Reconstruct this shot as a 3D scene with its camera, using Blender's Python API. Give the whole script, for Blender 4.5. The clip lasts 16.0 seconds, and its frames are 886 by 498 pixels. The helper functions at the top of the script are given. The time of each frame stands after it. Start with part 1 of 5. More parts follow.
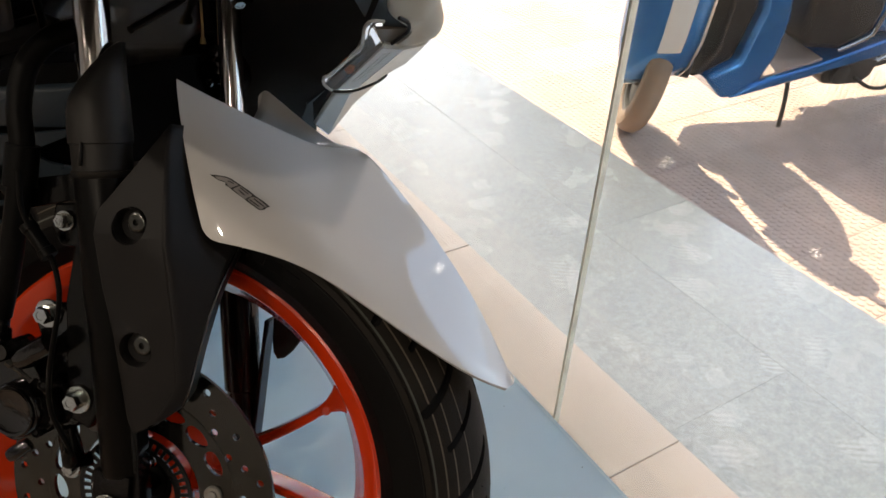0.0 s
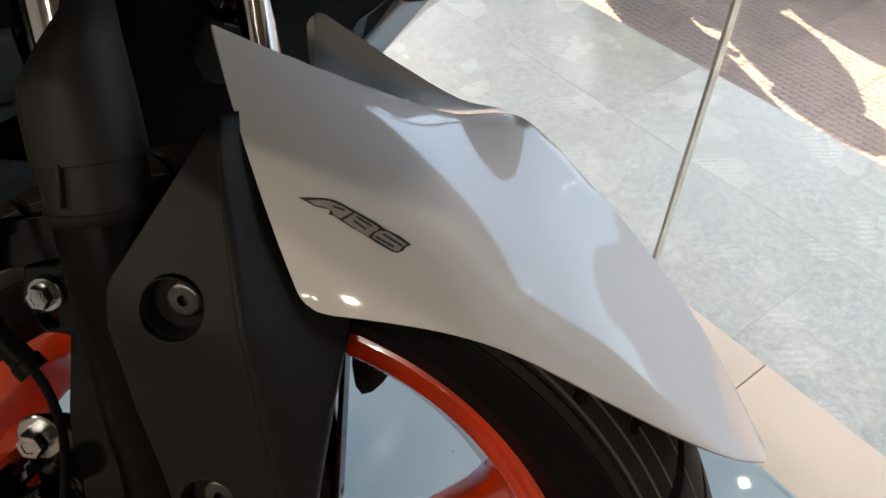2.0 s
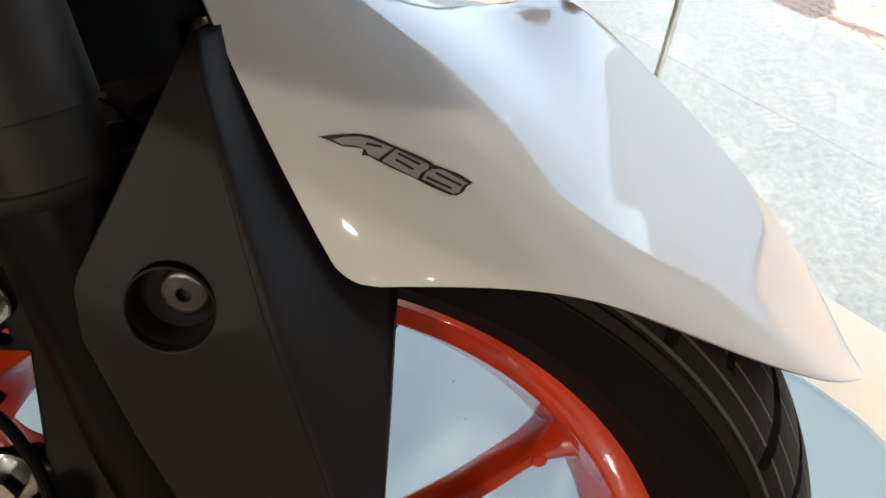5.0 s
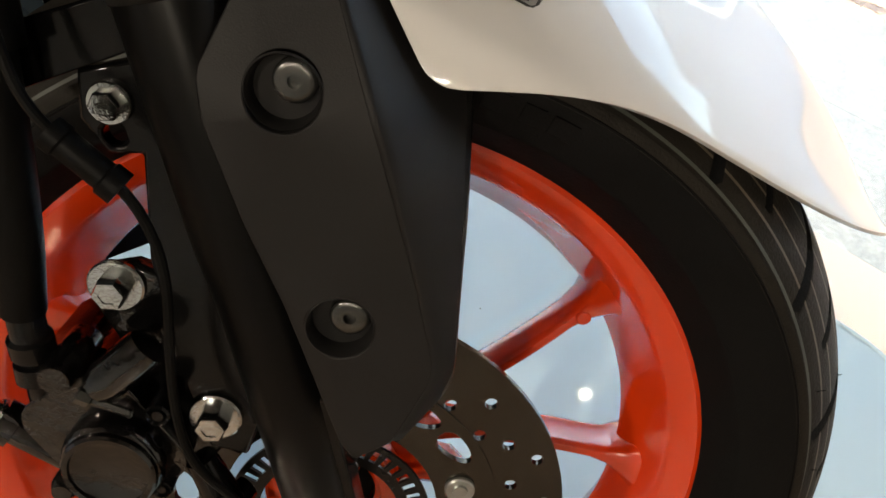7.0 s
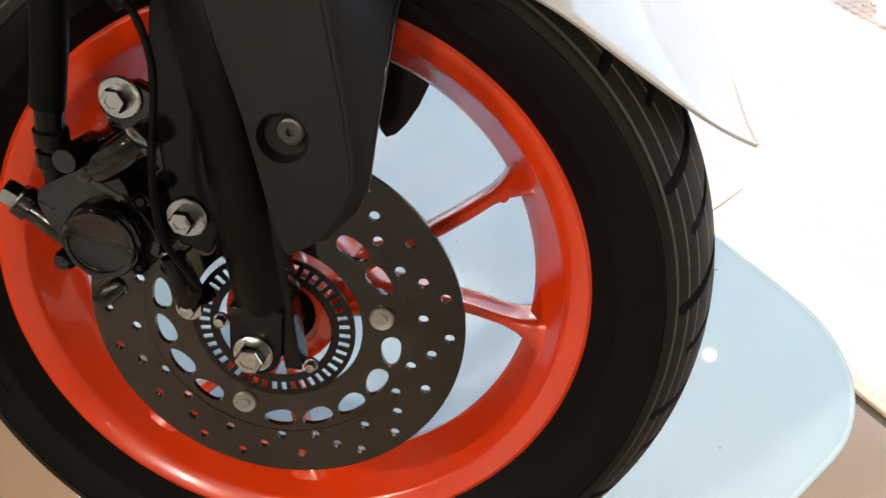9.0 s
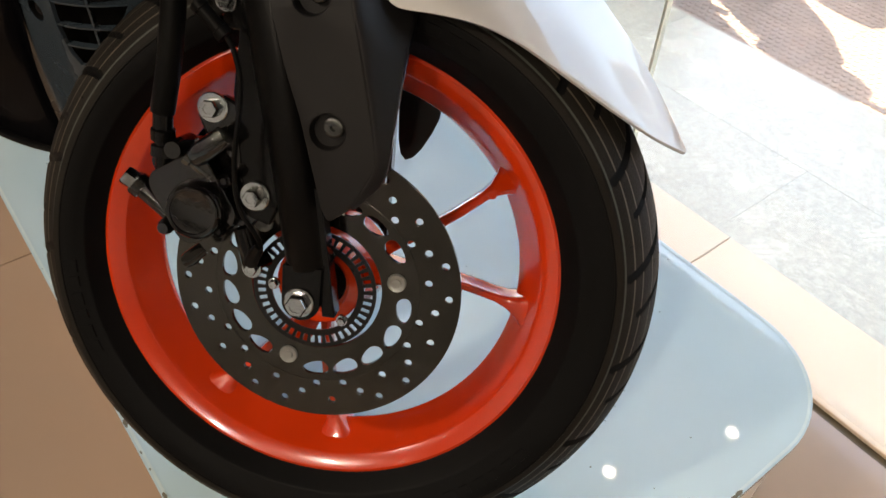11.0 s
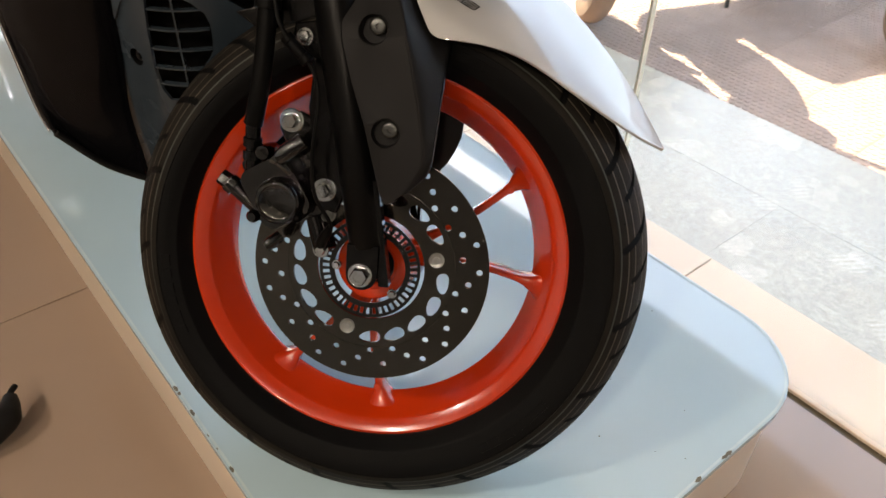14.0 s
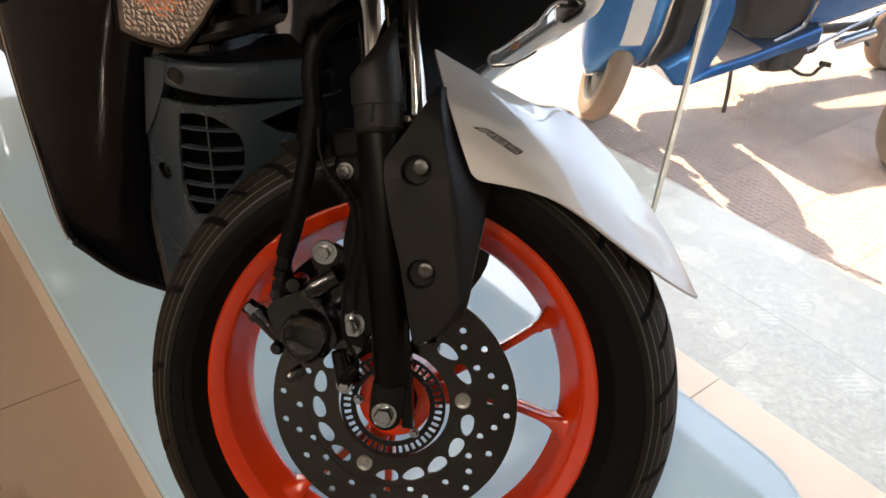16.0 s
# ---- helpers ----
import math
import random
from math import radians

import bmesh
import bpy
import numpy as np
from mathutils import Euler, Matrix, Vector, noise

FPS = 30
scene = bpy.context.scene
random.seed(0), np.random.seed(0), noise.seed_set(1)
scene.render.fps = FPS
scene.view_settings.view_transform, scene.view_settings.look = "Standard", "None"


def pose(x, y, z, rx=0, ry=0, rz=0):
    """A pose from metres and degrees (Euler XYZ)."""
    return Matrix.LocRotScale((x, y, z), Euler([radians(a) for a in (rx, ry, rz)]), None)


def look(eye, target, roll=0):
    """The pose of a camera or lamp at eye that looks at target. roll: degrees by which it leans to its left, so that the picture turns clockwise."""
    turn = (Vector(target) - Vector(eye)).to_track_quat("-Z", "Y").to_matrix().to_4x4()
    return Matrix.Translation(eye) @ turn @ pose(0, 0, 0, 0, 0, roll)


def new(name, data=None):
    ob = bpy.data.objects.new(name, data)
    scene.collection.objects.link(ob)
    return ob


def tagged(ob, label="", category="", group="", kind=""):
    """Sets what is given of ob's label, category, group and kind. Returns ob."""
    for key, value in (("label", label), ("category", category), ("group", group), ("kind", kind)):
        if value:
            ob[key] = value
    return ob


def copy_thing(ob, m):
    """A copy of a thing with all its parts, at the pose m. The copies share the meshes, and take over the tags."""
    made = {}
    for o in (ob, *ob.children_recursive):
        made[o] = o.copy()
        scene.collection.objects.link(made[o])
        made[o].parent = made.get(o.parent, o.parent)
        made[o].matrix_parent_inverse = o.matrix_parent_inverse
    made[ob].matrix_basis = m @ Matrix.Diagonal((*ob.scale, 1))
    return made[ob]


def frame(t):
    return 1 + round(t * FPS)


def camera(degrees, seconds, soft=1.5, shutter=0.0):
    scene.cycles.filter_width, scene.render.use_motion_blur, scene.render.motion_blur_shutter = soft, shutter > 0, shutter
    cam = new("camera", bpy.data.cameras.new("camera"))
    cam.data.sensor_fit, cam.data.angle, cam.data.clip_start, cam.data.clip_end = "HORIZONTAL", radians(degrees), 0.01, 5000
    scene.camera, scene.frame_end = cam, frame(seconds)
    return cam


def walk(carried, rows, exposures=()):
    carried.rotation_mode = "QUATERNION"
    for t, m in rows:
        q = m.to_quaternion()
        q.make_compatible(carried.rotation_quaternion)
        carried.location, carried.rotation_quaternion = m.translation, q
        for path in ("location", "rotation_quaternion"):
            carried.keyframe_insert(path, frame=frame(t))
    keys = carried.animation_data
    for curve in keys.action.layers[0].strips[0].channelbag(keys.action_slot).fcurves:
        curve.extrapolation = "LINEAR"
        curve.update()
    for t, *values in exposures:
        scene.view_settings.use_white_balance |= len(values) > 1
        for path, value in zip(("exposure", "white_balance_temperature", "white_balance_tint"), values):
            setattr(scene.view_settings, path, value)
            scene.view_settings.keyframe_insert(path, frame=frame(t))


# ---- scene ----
cam = camera(60.0, 16.0, soft=1.6)
PATH = [
    (0.0, pose(0.4479, -0.0169, 0.7841, 54.952, -2.574, 58.664)),
    (0.5, pose(0.4011, -0.0152, 0.7747, 52.876, -2.213, 58.570)),
    (1.0, pose(0.3304, -0.0104, 0.7526, 49.886, -1.770, 58.504)),
    (1.5, pose(0.2420, -0.0038, 0.7354, 47.067, -0.901, 55.943)),
    (2.0, pose(0.1768, -0.0004, 0.7107, 45.092, -1.377, 52.226)),
    (2.5, pose(0.1381, 0.0050, 0.6896, 43.290, -2.129, 49.540)),
    (3.0, pose(0.1063, 0.0199, 0.6742, 41.204, -1.267, 46.410)),
    (5.5, pose(0.1016, -0.0096, 0.6620, 38.107, -0.751, 44.054)),
    (6.0, pose(0.1053, -0.0301, 0.6554, 38.044, -0.663, 44.078)),
    (6.5, pose(0.1183, -0.0517, 0.6486, 37.916, -0.783, 44.205)),
    (7.0, pose(0.1302, -0.0611, 0.6457, 37.864, -0.839, 44.445)),
    (7.5, pose(0.1452, -0.0750, 0.6465, 37.745, -0.974, 44.784)),
    (8.0, pose(0.1683, -0.0839, 0.6481, 37.551, -1.574, 45.828)),
    (8.5, pose(0.2083, -0.0913, 0.6545, 37.588, -3.262, 48.817)),
    (9.0, pose(0.2477, -0.0971, 0.6644, 38.058, -2.801, 50.809)),
    (11.5, pose(0.4018, -0.2080, 0.7264, 45.785, -1.529, 52.938)),
    (12.0, pose(0.4286, -0.2412, 0.7273, 46.419, -0.660, 52.191)),
    (12.5, pose(0.4531, -0.2699, 0.7297, 46.870, -0.287, 51.728)),
    (13.0, pose(0.4690, -0.2870, 0.7368, 47.817, -0.245, 51.613)),
    (13.5, pose(0.4763, -0.2983, 0.7442, 49.074, -0.586, 51.330)),
    (14.0, pose(0.4754, -0.3040, 0.7552, 50.215, -0.916, 51.098)),
    (14.5, pose(0.4699, -0.3105, 0.7738, 52.021, -1.264, 50.927)),
    (15.0, pose(0.4611, -0.3167, 0.7842, 53.770, -2.202, 51.293)),
    (15.5, pose(0.4404, -0.3133, 0.7897, 54.479, -3.040, 51.628)),
    (16.0, pose(0.4076, -0.3066, 0.7913, 55.531, -3.959, 51.969)),
]
walk(cam, PATH, exposures=[
    (0.0, 2.70, 8200, 14), (1.5, 2.80, 8100, 13), (3.0, 3.02, 8300, 11), (5.5, 3.36, 8100, 10), (7.0, 3.52, 8300, 10), (8.0, 3.70, 8300, 11),
    (9.0, 3.74, 8200, 12), (11.5, 3.24, 8400, 14), (13.0, 3.15, 8400, 15), (16.0, 3.17, 8400, 15)])

# ---- light ----
SUN_AZ, SUN_EL = radians(-20.0), radians(46.0)
SUN_WAY = Vector((math.cos(SUN_EL) * math.cos(SUN_AZ), math.cos(SUN_EL) * math.sin(SUN_AZ), -math.sin(SUN_EL)))
world = bpy.data.worlds.new("world")
scene.world = world
world.use_nodes = True
sky = world.node_tree.nodes.new("ShaderNodeTexSky")
sky.sky_type, sky.sun_disc = "NISHITA", False
sky.sun_elevation, sky.sun_rotation = SUN_EL, math.atan2(-SUN_WAY.x, -SUN_WAY.y)
background = world.node_tree.nodes["Background"]
background.inputs["Strength"].default_value = 0.15
world.node_tree.links.new(sky.outputs["Color"], background.inputs["Color"])
sun = new("sun", bpy.data.lights.new("sun", "SUN"))
sun.data.energy, sun.data.angle, sun.data.color = 2.1, radians(0.5), (1.0, 0.93, 0.82)
sun.matrix_basis = look((-6, 4, 8), Vector((-6, 4, 8)) + SUN_WAY)
DOWNLIGHT_POWER = 6.0


# ---- materials ----
def mat(name, color, rough=0.5, metal=0.0, spread=0.12, scale=30.0, bump=0.0, bump_scale=300.0, coat=0.0, spec=0.5, rough_spread=0.08, color2=None):
    """A principled material with a coarse and a fine variation of colour, gloss and relief."""
    m = bpy.data.materials.new(name)
    m.use_nodes = True
    n, l = m.node_tree.nodes, m.node_tree.links
    p = n["Principled BSDF"]
    tc = n.new("ShaderNodeTexCoord")
    coarse = n.new("ShaderNodeTexNoise")
    coarse.inputs["Scale"].default_value, coarse.inputs["Detail"].default_value = scale, 6
    fine = n.new("ShaderNodeTexNoise")
    fine.inputs["Scale"].default_value, fine.inputs["Detail"].default_value = bump_scale, 3
    l.new(tc.outputs["Object"], coarse.inputs["Vector"])
    l.new(tc.outputs["Object"], fine.inputs["Vector"])
    mix = n.new("ShaderNodeMix")
    mix.data_type = "RGBA"
    mix.inputs["A"].default_value = (*[c * (1 - spread) for c in color], 1)
    mix.inputs["B"].default_value = (*(color2 or [min(1, c * (1 + spread)) for c in color]), 1)
    l.new(coarse.outputs["Fac"], mix.inputs["Factor"])
    l.new(mix.outputs["Result"], p.inputs["Base Color"])
    ramp = n.new("ShaderNodeMapRange")
    ramp.inputs["To Min"].default_value, ramp.inputs["To Max"].default_value = max(0.0, rough - rough_spread), min(1.0, rough + rough_spread)
    l.new(coarse.outputs["Fac"], ramp.inputs["Value"])
    l.new(ramp.outputs["Result"], p.inputs["Roughness"])
    p.inputs["Metallic"].default_value = metal
    p.inputs["Specular IOR Level"].default_value = spec
    p.inputs["Coat Weight"].default_value = coat
    p.inputs["Coat Roughness"].default_value = 0.03
    p.inputs["Coat IOR"].default_value = 1.6
    if bump:
        b = n.new("ShaderNodeBump")
        b.inputs["Strength"].default_value, b.inputs["Distance"].default_value = bump, 0.001
        l.new(fine.outputs["Fac"], b.inputs["Height"])
        l.new(b.outputs["Normal"], p.inputs["Normal"])
    return m


def glass_mat(name, tint, dust=0.02):
    m = bpy.data.materials.new(name)
    m.use_nodes = True
    n, l = m.node_tree.nodes, m.node_tree.links
    n.remove(n["Principled BSDF"])
    clear, gloss, film = n.new("ShaderNodeBsdfTransparent"), n.new("ShaderNodeBsdfGlossy"), n.new("ShaderNodeBsdfDiffuse")
    clear.inputs["Color"].default_value = (*tint, 1)
    gloss.inputs["Roughness"].default_value = 0.0
    film.inputs["Color"].default_value = (0.8, 0.8, 0.78, 1)
    facing, power, fres = n.new("ShaderNodeLayerWeight"), n.new("ShaderNodeMath"), n.new("ShaderNodeMapRange")
    power.operation, power.inputs[1].default_value = "POWER", 5.0
    l.new(facing.outputs["Facing"], power.inputs[0])
    l.new(power.outputs[0], fres.inputs["Value"])
    fres.inputs["To Min"].default_value, fres.inputs["To Max"].default_value = 0.04, 1.0
    noise_tex = n.new("ShaderNodeTexNoise")
    noise_tex.inputs["Scale"].default_value, noise_tex.inputs["Detail"].default_value = 6, 8
    tc = n.new("ShaderNodeTexCoord")
    l.new(tc.outputs["Object"], noise_tex.inputs["Vector"])
    amount = n.new("ShaderNodeMapRange")
    amount.inputs["From Min"].default_value, amount.inputs["From Max"].default_value = 0.35, 0.75
    amount.inputs["To Min"].default_value, amount.inputs["To Max"].default_value = dust * 0.4, dust * 1.6
    l.new(noise_tex.outputs["Fac"], amount.inputs["Value"])
    a, b = n.new("ShaderNodeMixShader"), n.new("ShaderNodeMixShader")
    l.new(amount.outputs["Result"], a.inputs["Fac"])
    l.new(clear.outputs[0], a.inputs[1])
    l.new(film.outputs[0], a.inputs[2])
    l.new(fres.outputs[0], b.inputs["Fac"])
    l.new(a.outputs[0], b.inputs[1])
    l.new(gloss.outputs[0], b.inputs[2])
    l.new(b.outputs[0], n["Material Output"].inputs["Surface"])
    return m


def glow_mat(name, color, strength):
    m = bpy.data.materials.new(name)
    m.use_nodes = True
    p = m.node_tree.nodes["Principled BSDF"]
    p.inputs["Emission Color"].default_value = (*color, 1)
    p.inputs["Emission Strength"].default_value = strength
    return m


def clear_plastic(name, tint, rough=0.05, ribs=0.0, clear=0.5):
    m = bpy.data.materials.new(name)
    m.use_nodes = True
    n, l = m.node_tree.nodes, m.node_tree.links
    p = n["Principled BSDF"]
    p.inputs["Base Color"].default_value = (*tint, 1)
    p.inputs["Transmission Weight"].default_value = clear
    p.inputs["Roughness"].default_value = rough
    if ribs:
        tc, sc, w, b = n.new("ShaderNodeTexCoord"), n.new("ShaderNodeMapping"), n.new("ShaderNodeTexVoronoi"), n.new("ShaderNodeBump")
        sc.inputs["Scale"].default_value = (1.0, 1.0, 0.6)
        w.inputs["Scale"].default_value, w.inputs["Randomness"].default_value = ribs, 0.55
        b.inputs["Strength"].default_value, b.inputs["Distance"].default_value = 0.9, 0.0022
        l.new(tc.outputs["Object"], sc.inputs["Vector"])
        l.new(sc.outputs["Vector"], w.inputs["Vector"])
        l.new(w.outputs["Distance"], b.inputs["Height"])
        l.new(b.outputs["Normal"], p.inputs["Normal"])
    return m


RUBBER = mat("tyre_rubber", (0.0027, 0.0027, 0.0029), 0.55, 0, 0.35, 25, 0.2, 900, rough_spread=0.15, spec=0.08)
TREAD = mat("tread_rubber", (0.0098, 0.0082, 0.0066), 0.62, 0, 0.65, 28, 0.35, 700, rough_spread=0.1, spec=0.12)
STRIPE = mat("tyre_stripe", (0.058, 0.046, 0.032), 0.6, 0, 0.2, 60)
STRIPE_G = mat("tyre_stripe_green", (0.035, 0.040, 0.034), 0.6, 0, 0.2, 60)
ORANGE = mat("orange_paint", (0.52, 0.0315, 0.0052), 0.22, 0, 0.08, 20, 0.04, 700, coat=0.6, spec=0.45)
ORANGE.node_tree.nodes["Principled BSDF"].inputs["Coat IOR"].default_value = 1.6
STEEL = mat("disc_steel", (0.056, 0.052, 0.046), 0.13, 0.9, 0.35, 14, 0.012, 700, rough_spread=0.06)
TONE = mat("tone_ring_steel", (0.006, 0.006, 0.006), 0.3, 0.2, 0.2, 60, spec=0.3)
ZINC = mat("zinc_bolt", (0.40, 0.42, 0.42), 0.14, 1.0, 0.35, 160, 0.12, 800, rough_spread=0.12)
CHROME = mat("chrome_tube", (0.46, 0.45, 0.44), 0.1, 1.0, 0.04, 60, rough_spread=0.04)
SATIN = mat("satin_black_plastic", (0.0085, 0.0080, 0.0081), 0.52, 0, 0.12, 40, 0.12, 1600, spec=0.15)
BOOT = mat("grey_plastic", (0.0135, 0.0128, 0.0122), 0.48, 0, 0.12, 40, 0.1, 1200, spec=0.2)
BLACK = mat("black_enamel", (0.0027, 0.0027, 0.0028), 0.15, 0, 0.2, 50, 0.05, 400, spec=0.2, rough_spread=0.06)
TUBE = mat("satin_black_tube", (0.0026, 0.0025, 0.0025), 0.33, 0, 0.1, 50, 0.02, 500, spec=0.10, rough_spread=0.02)
CAST = mat("black_cast_enamel", (0.0022, 0.0021, 0.0021), 0.08, 0, 0.3, 90, 0.4, 160, spec=0.5, rough_spread=0.06)
GLOSS = mat("gloss_black_plastic", (0.006, 0.006, 0.008), 0.08, 0, 0.2, 20, coat=0.4, rough_spread=0.04)
PANEL = mat("dark_grey_panel", (0.023, 0.033, 0.042), 0.26, 0, 0.15, 20, 0.04, 900, spec=0.4)
GREY_PAINT = mat("dark_grey_metallic_paint", (0.0045, 0.0043, 0.0052), 0.14, 0.1, 0.15, 15, 0.02, 1500, coat=0.1, spec=0.12, rough_spread=0.04)
# near-black that puts the shade of gaps and recesses into the colour
SHADE_BLACK = mat("painted_shade", (0.002, 0.002, 0.002), 0.8, 0, 0.2, 20, spec=0.05)
WHITE = mat("pearl_white_paint", (0.51, 0.505, 0.495), 0.5, 0, 0.02, 12, 0.0, 1500, coat=1.0, spec=0.2, rough_spread=0.04)
for socket, value in (("Coat Roughness", 0.035), ("Coat IOR", 1.95)):
    WHITE.node_tree.nodes["Principled BSDF"].inputs[socket].default_value = value
RIVET = mat("grey_rivet", (0.30, 0.31, 0.30), 0.32, 0.85, 0.25, 200, 0.1, 900)
DECAL_K = mat("decal_black", (0.012, 0.012, 0.012), 0.3)
DECAL_G = mat("decal_silver", (0.22, 0.21, 0.205), 0.4, 0.1)
HOSE = mat("hose_rubber", (0.0022, 0.0022, 0.0022), 0.45, 0, 0.2, 80, 0.1, 600, spec=0.07)
LENS = clear_plastic("clear_lens", (0.62, 0.61, 0.59), 0.08)
LENS_RIB = clear_plastic("ribbed_lens", (0.78, 0.70, 0.66), 0.06, 300.0, 0.9)
LENS_SIDE = clear_plastic("clear_side_lens", (0.62, 0.57, 0.53), 0.05, 0.0, 0.85)
SMOKE = mat("smoked_lens", (0.115, 0.100, 0.088), 0.12, 0, 0.15, 60, coat=0.5)
LENS_SILVER = mat("silvered_lens", (0.66, 0.65, 0.63), 0.2, 0.5, 0.08, 60, 0.02, 900)
NOSE_PAINT = mat("silver_nose_paint", (0.60, 0.60, 0.60), 0.2, 0.5, 0.06, 40, 0.01, 1500, coat=0.4)
AMBER = clear_plastic("amber_lens", (0.75, 0.20, 0.05), 0.2, 220.0, 0.05)
SILVER = mat("silver_reflector", (0.55, 0.54, 0.52), 0.22, 0.9, 0.1, 90, 0.4, 250)
BRASS = mat("brass", (0.5, 0.36, 0.16), 0.35, 1.0)
TOPGLASS = mat("painted_glass_top", (0.43, 0.59, 0.665), 0.04, 0, 0.05, 5, 0.0, coat=0.6, rough_spread=0.02)
GLASS_RIM = mat("glass_rim", (0.52, 0.65, 0.68), 0.08, 0, 0.15, 40)
CHIP = mat("dirt", (0.13, 0.12, 0.09), 0.8, 0, 0.3, 60)
CREAM = mat("cream_painted_board", (0.62, 0.52, 0.42), 0.35, 0, 0.08, 8, 0.1, 200)
TILE = mat("beige_floor_tile", (0.335, 0.242, 0.184), 0.13, 0, 0.07, 3.5, 0.0, 300, coat=0.4)
SILLTILE = mat("cream_sill_tile", (0.74, 0.58, 0.44), 0.2, 0, 0.08, 5, 0.0, 300)
STONE_BED = mat("stone_joint", (0.47, 0.46, 0.40), 0.9, 0, 0.3, 60, 0.4, 400)
GROUT = mat("grout", (0.10, 0.075, 0.045), 0.85, 0, 0.4, 60, 0.4, 400)
PAVER = mat("red_paver", (0.41, 0.31, 0.265), 0.6, 0, 0.3, 9, 0.5, 500)
PAVE_BED = mat("paver_joint", (0.31, 0.245, 0.215), 0.9, 0, 0.3, 30, 0.5, 300)
WALL = mat("wall_paint", (0.68, 0.71, 0.73), 0.7, 0, 0.05, 2, 0.15, 200)
CEIL = mat("ceiling_paint", (0.34, 0.33, 0.32), 0.8, 0, 0.04, 2)
CANOPY_PAINT = mat("canopy_concrete", (0.76, 0.77, 0.78), 0.8, 0, 0.1, 2, 0.2, 150)
PALE_BLUE = mat("pale_blue_paint", (0.66, 0.72, 0.82), 0.7, 0, 0.12, 0.6, 0.2, 60)
COWL = mat("light_grey_cowl", (0.33, 0.325, 0.285), 0.3, 0.1, 0.1, 20, 0.03, 900, coat=0.3)
BLUE = mat("blue_metallic_paint", (0.0006, 0.125, 0.36), 0.22, 0.5, 0.35, 6, 0.03, 900, coat=0.12)
DUST = mat("dusty_tyre", (0.20, 0.14, 0.10), 0.85, 0, 0.3, 30, 0.4, 300)
ENGINE = mat("engine_metal", (0.024, 0.023, 0.022), 0.6, 0.2, 0.3, 40, 0.3, 200)
BUTTON = mat("grey_button_bolt", (0.070, 0.072, 0.070), 0.25, 0.85, 0.2, 90)
CHAR = mat("charcoal_plastic", (0.0065, 0.006, 0.006), 0.35, 0, 0.2, 20, spec=0.3)
PANE = glass_mat("shop_glass", (0.97, 0.985, 0.97), 0.055)
EDGE = mat("glass_edge", (0.72, 0.69, 0.58), 0.25, 0, 0.4, 40, 0.3, 120)
LAMP = glow_mat("lamp_diffuser", (1.0, 0.95, 0.88), 5.0)


